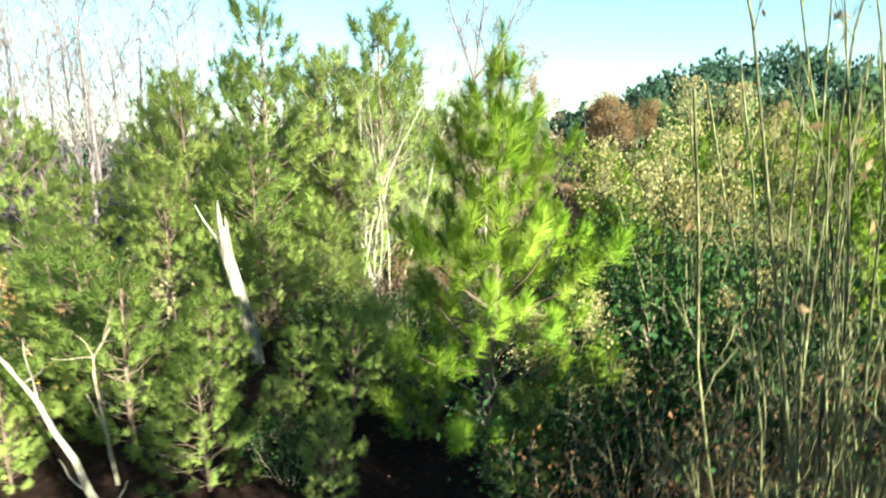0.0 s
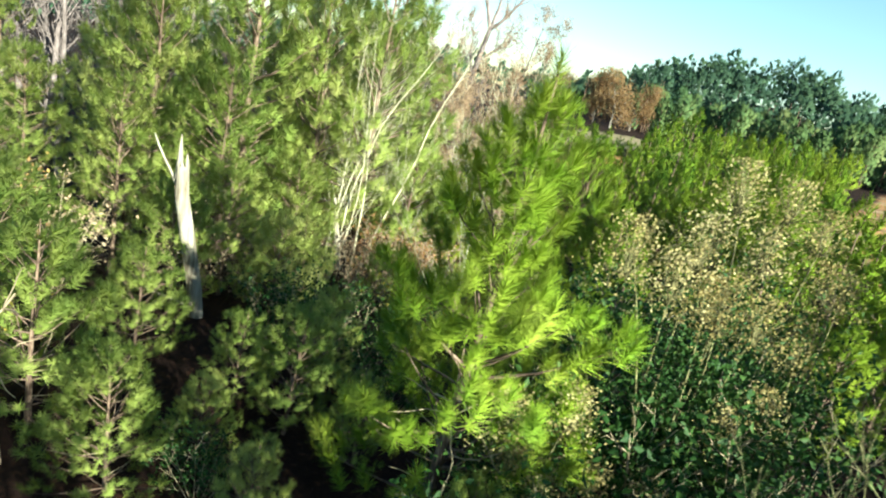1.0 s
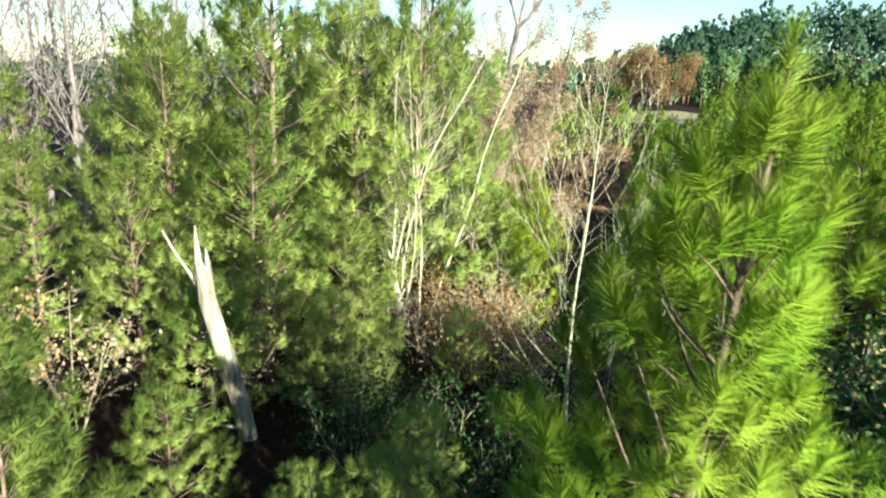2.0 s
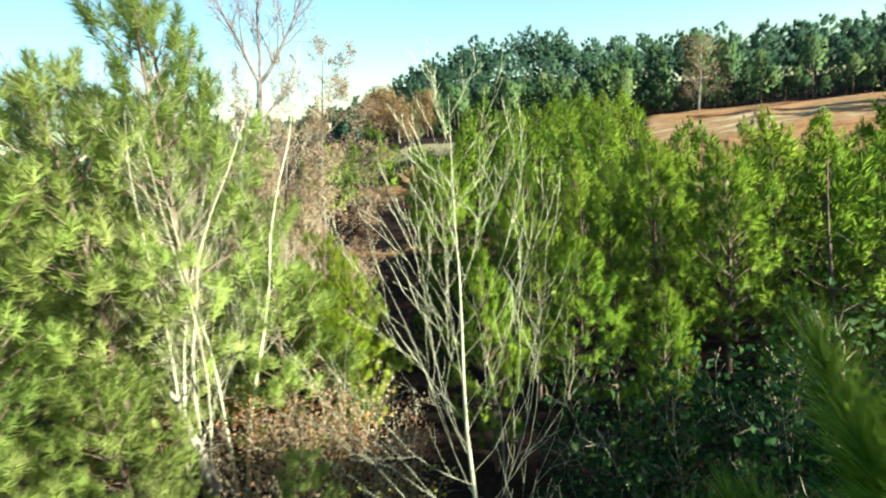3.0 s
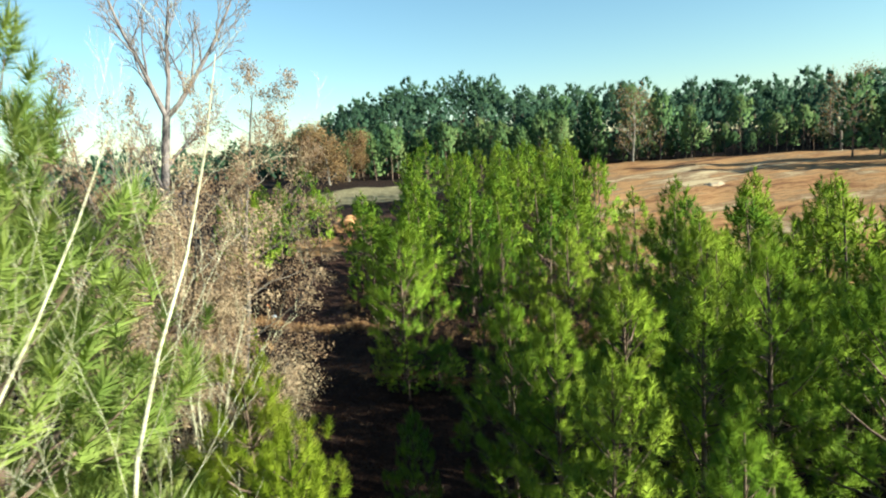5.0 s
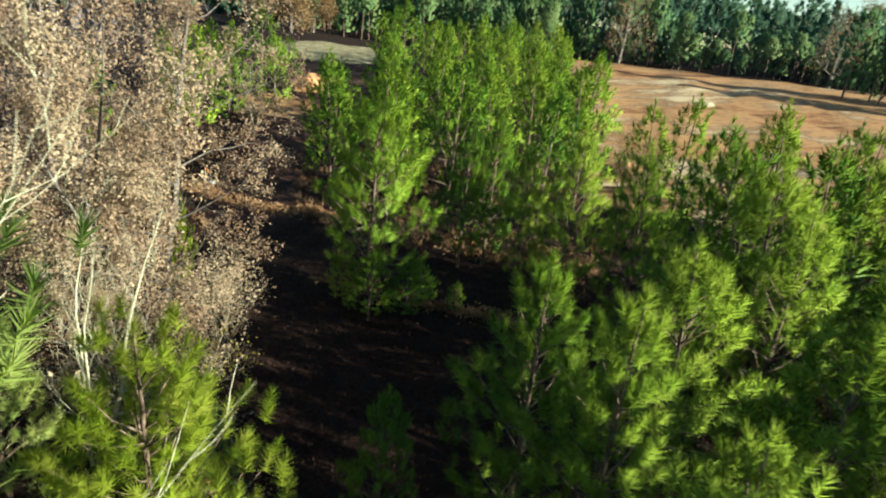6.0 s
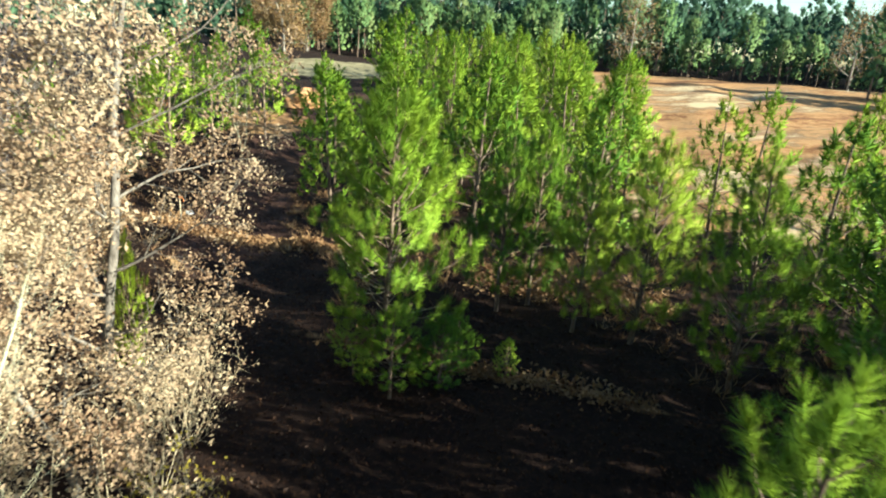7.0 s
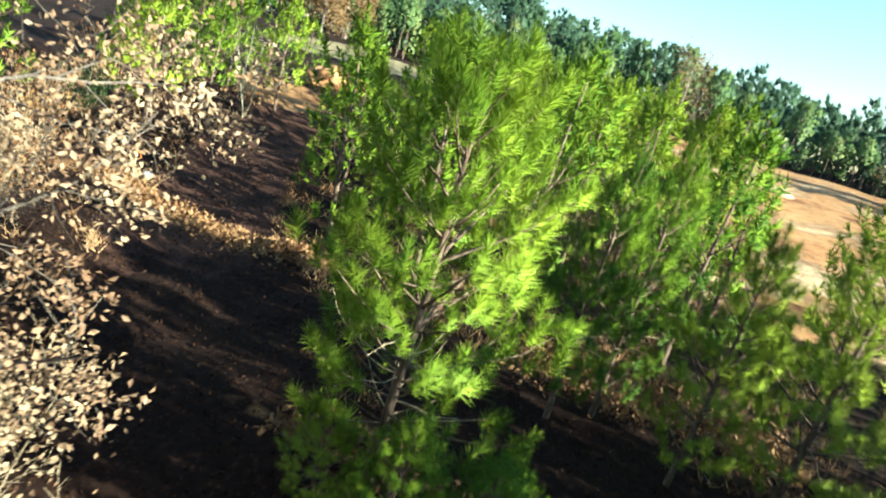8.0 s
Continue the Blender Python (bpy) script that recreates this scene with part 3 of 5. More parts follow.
# ---------------------------------------------------------------- plantation pines
YOUNG = [brush_pine(5.9, 1.75, 0.20, np.random.default_rng(11), density=4.4, gap=0.08, profile=0.55, label="rounded young pine with dense bright green needle brushes"),
         brush_pine(6.0, 1.4, 0.18, np.random.default_rng(12), density=4.4, gap=0.08, profile=0.8, label="slender young pine with upright green needle brushes"),
         brush_pine(5.8, 1.65, 0.14, np.random.default_rng(13), density=4.4, gap=0.08, profile=0.6, label="bushy young pine with green needles and bare lower limbs"),
         brush_pine(5.9, 1.3, 0.34, np.random.default_rng(14), whorls=9, gap=0.12, label="thin young pine with an open green crown"),
         brush_pine(5.9, 1.5, 0.12, np.random.default_rng(15), density=4.6, blades=120, width=0.0095, profile=0.75, label="young pine with long dense green needle brushes")]
MIDDLE = [brush_pine(5.9, 1.6, 0.14, np.random.default_rng(n), whorls=10, density=3.2, long=0.42, thick=0.22, blades=20, width=0.05, gap=0.06, profile=0.85, dead=1, split=2, keep=14, label="young green plantation pine") for n in (21, 22, 23)]

placed = []


def in_lane(x, y, wide):
    for lx, ly, a, b in LANES:
        s = (x - lx) * 0.60 - (y - ly) * 0.80
        if a < s < b and abs((x - lx) * 0.80 + (y - ly) * 0.60) < wide:
            return True
    return False


def near_walk(x, y):
    """Metres to the line that the open strip follows through the trees."""
    t = min(max(((x + 1) * 6 + (y - 5) * 25) / 661, 0), 1)
    return math.hypot(x + 1 - 6 * t, y - 5 - 25 * t)


def plant(kind, x, y, top=None, size=None, turn=None, natural=6.3, wide=1.0):
    """Sets a copy of a pine on the ground; top is the height of its tip above sea level zero."""
    z = float(height_at(x, y))
    s = (top - z) / natural if top else size
    m = pose(x, y, z - 0.03, 0, 0, rng.random() * 360 if turn is None else turn) @ Matrix.Diagonal((s * wide, s * wide, s, 1))
    placed.append((x, y))
    ob = copy_thing(kind, m)
    ob["group"] = "young pines of the plantation"
    return ob


# the pines that stand out along the walk
PINES_IN_FRONT = [
    (15.7, 41.6, 7.2, 0, 1), (17.3, 47.8, 6.8, 1, 1), (22.0, 43.5, 7.2, 2, 1), (13.7, 34.2, 4.9, 4, 0.9),
    (14.6, 33.0, 5.7, 4, 1), (14.9, 30.4, 5.7, 4, 0.95), (21.3, 35.4, 6.2, 3, 1), (24.5, 36.0, 6.5, 3, 1), (20.3, 38.4, 5.5, 2, 1),
    (18.8, 31.0, 6.4, 0, 1), (21.0, 30.7, 4.6, 2, 1), (6.3, 25.5, 5.6, 4, 0.95), (6.0, 23.7, 5.9, 4, 0.95), (4.3, 26.3, 3.4, 4, 0.8),
    (8.0, 33.9, 2.2, 4, 1.5), (9.0, 33.5, 1.9, 4, 1.6), (9.9, 34.1, 1.5, 4, 1.5), (7.7, 35.0, 1.7, 4, 1.5), (10.6, 33.2, 1.1, 4, 1.3),
    # five pines added on the sun side to shade the lone pine's foot
    (14.4, 27.6, 6.6, 1, 1), (15.7, 26.0, 6.8, 0, 1), (13.1, 25.9, 6.6, 2, 1), (12.0, 24.8, 5.9, 1, 1), (16.3, 28.5, 6.1, 2, 1),
    (31.2, 35.3, 5.0, 3, 1), (31.7, 48.5, 7.6, 1, 1), (12.0, 21.7, 5.2, 0, 1), (7.1, 16.0, 4.4, 4, 1.15), (17.5, 25.8, 5.6, 2, 1),
    (12.9, 36.4, 5.3, 4, 0.9), (13.9, 36.2, 5.6, 4, 0.9), (16.8, 56.0, 5.7, 2, 1.1), (18.2, 68.5, 6.1, 0, 1.3),
]
PINES_BY_TRACK = [
    (13.7, 32.3, 5.9, 2, 1), (17.6, 41.0, 6.6, 0, 1), (23.0, 37.0, 6.6, 3, 1), (20.2, 32.8, 6.6, 1, 1),
    (24.6, 31.8, 6.3, 3, 1), (26.4, 29.6, 6.4, 3, 1), (11.6, 25.4, 6.0, 1, 1), (8.9, 24.7, 5.8, 2, 1), (5.7, 24.9, 5.85, 4, 0.9),
    (6.7, 24.2, 5.8, 4, 0.9), (7.9, 22.0, 6.2, 1, 1), (5.2, 21.7, 5.6, 2, 0.9), (3.9, 22.0, 4.6, 3, 0.9), (3.6, 25.6, 2.6, 2, 1),
    (13.4, 36.3, 6.0, 2, 1), (14.3, 35.8, 5.3, 3, 1), (16.0, 33.6, 6.1, 1, 1), (13.7, 34.6, 5.2, 0, 0.9),
]
PINES_ALONG_ROWS = [
    (16.4, 31.0, 5.9, 2, 1), (19.2, 30.4, 6.1, 0, 1), (17.6, 33.4, 5.9, 2, 0.9), (15.4, 32.4, 5.4, 4, 1.0), (14.6, 30.4, 5.6, 0, 0.9),
    (16.2, 29.0, 5.8, 2, 1), (11.6, 28.0, 5.4, 0, 1), (13.4, 26.2, 5.8, 2, 1), (10.7, 26.4, 4.8, 2, 1), (12.0, 36.2, 4.6, 1, 0.9),
    (16.7, 36.4, 6.2, 0, 1), (21.9, 35.4, 6.4, 3, 1), (17.4, 29.2, 6.3, 1, 1), (12.4, 22.9, 6.2, 2, 1), (4.9, 19.3, 5.6, 4, 1),
    (2.3, 18.5, 5.9, 4, 0.75), (8.2, 23.4, 5.6, 0, 0.9), (27.6, 33.6, 6.6, 3, 1), (5.6, 16.9, 5.9, 4, 0.9),
]
PINES_BY_BIRCH = [
    (7.4, 17.6, 6.1, 4, 1), (3.9, 15.8, 5.3, 4, 0.9), (4.4, 13.2, 4.4, 4, 1.1), (6.0, 14.6, 4.6, 2, 1.1), (9.6, 19.8, 6.5, 0, 1),
    (13.2, 42.5, 6.4, 1, 1), (15.5, 46.0, 6.4, 0, 1), (13.0, 48.0, 5.6, 3, 1), (8.5, 36.2, 2.0, 4, 1.6), (9.5, 35.7, 2.5, 4, 1.4),
    (10.6, 37.0, 2.0, 4, 1.5), (12.6, 35.0, 1.9, 2, 1.5), (11.3, 38.3, 5.4, 4, 1), (5.0, 14.4, 5.0, 4, 1.1), (6.9, 15.4, 5.3, 4, 0.9),
    (8.8, 16.0, 5.7, 2, 1), (6.6, 12.6, 5.2, 0, 1), (1.5, 16.9, 5.0, 4, 0.7), (8.6, 13.6, 5.6, 1, 1),
]
lone_pine = brush_pine(5.75, 1.85, 0.17, np.random.default_rng(17), whorls=12, density=5.0, long=0.36, thick=0.18, blades=115, width=0.009, profile=0.5, dead=12, split=14, label="broad rounded pine with bright green brushes beside the track")
lone_pine.matrix_basis = spot(8.6, 35.3, 1.0, 70)
placed.append((8.6, 35.3))
for x, y, top, kind, wide in PINES_IN_FRONT:
    plant(YOUNG[kind] if near_walk(x, y) < 11 else MIDDLE[kind % 3], x, y, top, wide=wide)
for x, y, top, kind, wide in PINES_BY_TRACK + PINES_ALONG_ROWS + PINES_BY_BIRCH:
    if any((x - a) ** 2 + (y - b) ** 2 < 4.0 for a, b in placed) or 8 < x < 13.3 and 26.8 < y < 40 or in_lane(x, y, 1.6):
        continue
    plant(YOUNG[kind] if near_walk(x, y) < 9 else MIDDLE[kind % 3], x, y, top, wide=wide)

FARTHER = [(17.6, 50.5, 7.1), (15.2, 53.5, 6.4), (21.5, 52.0, 7.0), (24.2, 51.0, 7.0), (29.0, 55.0, 7.3), (31.0, 51.5, 7.4), (29.6, 46.6, 7.5), (26.0, 47.0, 7.0),
           (13.6, 58.6, 6.8), (11.8, 60.6, 6.6), (10.2, 57.0, 5.8), (10.8, 63.0, 6.8), (8.4, 58.8, 5.8), (7.6, 61.0, 6.2), (12.0, 68.0, 7.0), (14.5, 72.0, 7.0), (9.0, 67.0, 6.6), (3.0, 53.0, 6.0), (33.0, 56.0, 7.8), (20.0, 56.0, 7.2)]
for x, y, top in FARTHER:
    plant(MIDDLE[rng.integers(3)], x, y, top)

tries = 0
while len(placed) < 235 and tries < 9000:
    tries += 1
    x, y = 3 + 62 * rng.random(), 4 + 76 * rng.random()
    az = math.degrees(math.atan2(x, y - 15))
    if az < 8 or from_track(x, y) < 2.9 or float(cleared(x, y)) > 0.02 or y > 66 - 0.1 * x and x < 30:
        continue
    if x < 6.2 and y < 15 or x > 38 and y < 20 or x < 13.6 and 26.8 < y < 36.4 or 0.86 * (x - 7.8) + 0.5 * (y - 37) > -0.6 and 0.86 * (x - 7.8) + 0.5 * (y - 37) < 0.9 and y < 38 and y > 27:
        continue
    if x < 7.5 and y > 26 or in_lane(x, y, 1.7) or x < 11 and 25.5 < y < 29:
        continue
    least = 2.2 if 8 < x < 20 and 12 < y < 27 else 2.8
    if any((x - a) ** 2 + (y - b) ** 2 < least ** 2 for a, b in placed):
        continue
    if near_walk(x, y) < 7.5:
        plant(YOUNG[rng.integers(4)], x, y, size=0.76 + 0.28 * rng.random())
    else:
        plant(MIDDLE[rng.integers(3)], x, y, size=0.74 + 0.40 * rng.random())

HERO_H = 5.75
# pines by the start: the sunlit one the camera passes, the shaded one, and those round the snag
hero = brush_pine(HERO_H, 1.5, 0.10, np.random.default_rng(31), whorls=13, density=5.6, long=0.34, thick=0.18, blades=180, width=0.007, profile=0.95, lean=0.0, needles=PINE_SUNNY, dead=14, split=16, label="sunlit yellow-green pine with bare tan lower limbs")
hero.matrix_basis = pose(-0.26, 9.8, float(height_at(-0.26, 9.8)) - 0.05, 0, 0, 40)
EDGE = [brush_pine(5.0, 1.5, 0.10, np.random.default_rng(41), density=4.8, long=0.30, thick=0.19, blades=58, width=0.016, profile=0.6, needles=PINE_YELLOW, label="young yellow-green pine at the wood's edge"),
        brush_pine(8.8, 2.2, 0.16, np.random.default_rng(42), whorls=15, density=3.9, long=0.36, thick=0.21, blades=68, width=0.016, profile=0.55, needles=PINE_YELLOW, dead=8, label="tall sunlit pine with long yellow-green needles"),
        brush_pine(9.4, 2.0, 0.20, np.random.default_rng(43), whorls=15, density=3.9, long=0.36, thick=0.21, blades=68, width=0.016, profile=0.6, gap=0.08, needles=PINE_YELLOW, dead=8, label="tall green pine with an uneven crown"),
        brush_pine(8.4, 2.0, 0.25, np.random.default_rng(44), whorls=13, density=3.6, long=0.36, thick=0.21, blades=68, width=0.016, profile=0.55, gap=0.15, needles=PINE_YELLOW, dead=10, label="tall pine with a sparse yellowish crown")]
EDGE.append(brush_pine(5.0, 1.5, 0.10, np.random.default_rng(45), density=6.0, long=0.28, thick=0.15, blades=110, width=0.0085, profile=0.6, needles=PINE_GOLD, label="young yellow-green pine with dense rounded needle brushes"))
natural = (5.4, 9.25, 9.85, 8.8, 5.4)


def edge(kind, x, y, top, wide=1.0):
    z = float(height_at(x, y))
    s = (top - z) / natural[kind]
    ob = copy_thing(EDGE[kind], pose(x, y, z - 0.03, 0, 0, rng.random() * 360) @ Matrix.Diagonal((s * wide, s * wide, s, 1)))
    ob["group"] = "pines along the wood's edge"
    return ob


EDGE_BY_SNAG = [
    (0, -2.3, 11.6, 4.4, 1.15), (0, -3.2, 12.0, 3.9, 1.2), (0, -1.9, 12.8, 4.2, 1.1), (0, -7.2, 8.3, 4.8, 1.2),
    (0, 0.1, 8.7, 4.1, 1.1), (0, -2.3, 9.2, 3.7, 1.1), (0, -4.0, 9.7, 4.3, 1.2), (0, -6.6, 9.7, 4.2, 1.1), (0, -5.4, 10.6, 5.3, 1.15),
    (0, -6.6, 12.1, 5.5, 1.3), (0, -5.0, 12.7, 4.4, 1.2), (0, -3.3, 10.7, 3.5, 1.2), (0, -1.2, 11.0, 3.7, 1.1),
    (1, -5.6, 18.3, 7.4, 1.1), (1, -7.3, 16.9, 6.4, 1.2), (1, -9.2, 15.6, 5.5, 1.3), (2, -5.7, 21.0, 11.4, 1.1),
]
EDGE_TALL = [
    (1, -7.9, 19.8, 9.0, 1.05), (3, -3.9, 21.9, 9.7, 1.15), (2, -2.3, 22.2, 11.0, 1.15), (2, -2.2, 25.2, 12.0, 1.15),
    (4, 1.1, 23.6, 5.0, 1.0), (4, 0.1, 22.4, 5.0, 1.1), (0, -0.9, 21.9, 5.8, 1.1), (0, -3.6, 18.9, 5.2, 1.2), (0, -3.5, 15.9, 4.5, 1.2),
    (0, -5.4, 15.4, 4.9, 1.2), (0, -4.9, 17.0, 5.2, 1.2), (1, -4.3, 24.9, 10.4, 1.0), (3, -7.0, 24.4, 10.2, 1.1), (2, -9.5, 22.5, 8.2, 1.2),
    (1, -10.5, 19.0, 6.4, 1.3), (1, -12.5, 17.0, 5.6, 1.3), (0, -8.2, 13.9, 5.2, 1.4), (1, -11.5, 13.5, 5.2, 1.3),
]
EDGE_BACK = [
    (0, -7.5, 10.4, 4.8, 1.4), (0, -3.0, 16.7, 4.3, 1.2), (0, -1.3, 17.4, 3.7, 1.0), (4, 1.1, 26.0, 5.3, 1.15),
    (1, -3.0, 28.4, 9.6, 0.9), (3, -2.6, 32.0, 9.2, 1.0), (2, -6.0, 31.0, 10.0, 1.0), (1, -11.0, 27.5, 10.0, 1.0), (3, -14.0, 22.5, 8.6, 1.1),
    (0, -0.6, 30.4, 3.6, 1.0), (4, 3.6, 37.2, 3.4, 0.5), (0, 2.2, 28.3, 2.6, 1.0), (1, -15.0, 15.0, 6.4, 1.2), (0, -10.2, 11.0, 4.8, 1.4),
]
for kind, x, y, top, wide in EDGE_BY_SNAG + EDGE_TALL + EDGE_BACK:
    edge(kind, x, y, top, wide)
# the plantation carried on unseen behind the start, added to cast shade ahead
for kind, x, y, top in [(1, 5.6, 1.0, 7.6), (2, 3.6, -2.2, 8.0), (0, 7.2, 4.2, 7.2), (3, 1.2, -4.6, 8.2), (1, 6.4, -3.2, 7.8), (2, -1.6, -5.0, 8.0), (0, 9.2, 0.4, 7.4), (1, 8.4, 7.6, 6.8), (2, 1.6, 0.6, 8.2), (3, 10.4, 4.6, 7.0), (0, 4.6, 3.1, 7.3), (1, 6.1, 2.1, 7.6), (2, 7.4, 1.2, 7.8), (0, 5.6, 4.3, 7.0), (2, -4.6, -2.6, 7.8), (1, 3.3, 1.7, 8.3), (0, 2.4, -0.6, 8.4)]:
    plant(MIDDLE[kind % 3], x, y, top)
# more unseen pines on the sun side, added to darken the right-hand rows
for n in range(46):
    x, y = 9.5 + 17 * rng.random(), -6 + 19 * rng.random()
    if not any((x - a) ** 2 + (y - b) ** 2 < 6.0 for a, b in placed):
        plant(MIDDLE[n % 3], x, y, size=1.0 + 0.3 * rng.random())
# a taller unseen belt, added for longer shadows over the rows
for n in range(60):
    x = 9 + 17 * rng.random()
    y = 0.6 * x + 6.0 - 7.5 * rng.random()
    if not any((x - a) ** 2 + (y - b) ** 2 < 4.0 for a, b in placed):
        plant(MIDDLE[n % 3], x, y, size=1.15 + 0.3 * rng.random())
for src in EDGE:
    src.matrix_basis = spot(*{0: (-9.2, 8.2), 1: (-17.5, 11.5), 2: (-13.0, 33.0), 3: (-17.0, 28.0), 4: (-12.2, 8.6)}[EDGE.index(src)], 0.9)
for n, src in enumerate(YOUNG):
    src.matrix_basis = spot((19.5, 22.6, 14.8, 17.3, 8.9)[n], (26.4, 24.8, 19.8, 23.1, 21.4)[n], (0.95, 0.95, 0.95, 0.95, 1.0)[n])
    src["group"] = "young pines of the plantation"
for n, src in enumerate(MIDDLE):
    src.matrix_basis = spot((34.0, 31.5, 29.0)[n], (23.5, 20.5, 24.0)[n], 0.95)
    src["group"] = "young pines of the plantation"

# ---------------------------------------------------------------- leafless and leafy broadleaf trees
fan_spec = dict(BARE, fall=1.2, kids=(32, 4, 2, 0), angle=(0.86, 0.45, 0.45, 0.5), ratio=(0.46, 0.46, 0.42, 0.4), thick=(0.16, 0.6, 0.65, 0.5), wander=(0.03, 0.07, 0.10, 0.1), lift=(0.03, 0.15, 0.12, 0.08), least=0.0027, taper=(0.05, 0.25, 0.35, 0.4))
fan_spec["from"] = (0.09, 0.15, 0.2, 0.3)
birch = broadleaf("birch_tree", 6.0, np.random.default_rng(51), PALE_BARK, fan_spec, 0.036,
                  label="slender leafless tree with pale bark and upswept twigs")
birch.matrix_basis = spot(0.35, 14.88) @ pose(0, 0, 0, 0, -2.5, 0)
clump_spec = dict(BARE, wander=(0.085, 0.09, 0.1, 0.1), least=0.0022, thick=(0.2, 0.55, 0.6, 0.5), kids=(13, 4, 3, 0), angle=(0.5, 0.45, 0.5, 0.5), ratio=(0.36, 0.42, 0.45, 0.4))
clump = broadleaf("birch_tree", 8.6, np.random.default_rng(52), PALE_BARK, clump_spec, 0.040, stems=4, fan=0.13, label="pale-barked leafless tree with several stems from one base")
clump.matrix_basis = spot(-2.85, 20.4)
clump2 = broadleaf("birch_tree", 9.2, np.random.default_rng(53), PALE_BARK, dict(clump_spec, kids=(12, 5, 3, 0)), 0.045, stems=2, fan=0.10, label="twin-stemmed leafless tree with pale bark")
clump2.matrix_basis = spot(-2.15, 21.0)
thin_stems = broadleaf("birch_tree", 5.2, np.random.default_rng(54), PALE_BARK, clump_spec, 0.05, stems=3, fan=0.2, label="small leafless tree with three pale stems")
thin_stems.matrix_basis = spot(0.7, 30.4)
copy_thing(thin_stems, spot(11.9, 57.2, 0.75, 80))

OAK = dict(levels=4, steps=(10, 6, 4, 2), wander=(0.07, 0.13, 0.16, 0.2), lift=(0.02, 0.04, 0.02, 0.0), taper=(0.15, 0.2, 0.3, 0.4), kids=(22, 8, 5, 0), angle=(1.05, 0.7, 0.7, 0.6),
           ratio=(0.36, 0.42, 0.5, 0.4), thick=(0.42, 0.5, 0.55, 0.5), least=0.005, leaf_from=2, leaf_steps=5, sides=(8, 4, 3, 3))
OAK["from"] = (0.08, 0.15, 0.2, 0.3)
oak_label = "oak holding dry tan and brown leaves down to the ground"
oak_a = broadleaf("oak_tree", 10.4, np.random.default_rng(61), OAK_BARK, OAK, 0.11, leaf=OAK_LEAF, leaf_size=0.072, leaf_count=20000, scatter=0.085, label=oak_label)
oak_a.matrix_basis = spot(3.1, 36.9, 1.1)
oak_b = broadleaf("oak_tree", 6.6, np.random.default_rng(62), OAK_BARK, dict(OAK, ratio=(0.42, 0.42, 0.5, 0.4)), 0.065, leaf=OAK_LEAF, leaf_size=0.072, leaf_count=16500, scatter=0.085, label="broad " + oak_label)
oak_b.matrix_basis = spot(2.3, 33.4)
copy_thing(oak_b, spot(0.4, 35.6, 1.25, 120))
copy_thing(oak_a, spot(0.2, 39.5, 0.95, 200))
copy_thing(oak_b, spot(3.0, 41.5, 0.75, 60))
copy_thing(oak_b, spot(1.0, 32.0, 0.58, 250))
copy_thing(oak_b, spot(-2.6, 37.5, 1.1, 30))


def tall_tree():
    """The big bare tree: a straight trunk that opens into three crooked limbs."""
    ob = new("tall_tree")
    tagged(ob, "tall leafless tree with a forked grey trunk", "tree")
    r = np.random.default_rng(63)
    g = Geo()
    t = np.linspace(0, 1, 9)[:, None]
    tube(g, t * np.array([0.9, 0, 10.6]) + np.sin(t * 3.1) * (-0.25, 0, 0) + r.normal(size=(9, 3)) * 0.03, np.linspace(0.23, 0.15, 9), 9)
    part("trunk", g, ASH_BARK, ob, smooth=True)
    spec = dict(BARE, kids=(10, 7, 4, 0), steps=(8, 5, 3, 2), wander=(0.06, 0.1, 0.13, 0.15), angle=(0.6, 0.6, 0.6, 0.5), ratio=(0.46, 0.42, 0.45, 0.4), least=0.017, thick=(0.5, 0.55, 0.6, 0.5), taper=(0.25, 0.25, 0.3, 0.4))
    tips = []
    for start, way, ln, rad in (((0.9, 0, 10.5), (-1.9, 0.1, 3.9), 5.4, 0.115), ((0.9, 0, 10.5), (3.2, -0.6, 3.4), 5.6, 0.115), ((0.9, 0, 10.4), (0.2, 0.2, 5.2), 5.8, 0.10), ((0.5, 0, 7.4), (-1.2, -0.4, 2.6), 3.0, 0.075), ((0.7, 0, 8.6), (1.5, 0.5, 2.0), 3.0, 0.075), ((0.3, 0, 5.6), (1.3, -0.5, 2.2), 2.6, 0.05)):
        g = Geo()
        grow(lambda level: g, start, way, ln, rad, 0, r, dict(spec, fresh=lambda same: same), tips)
        part("limb", g, ASH_BARK, ob)
    ob.matrix_basis = spot(1.55, 42.0)
    return ob


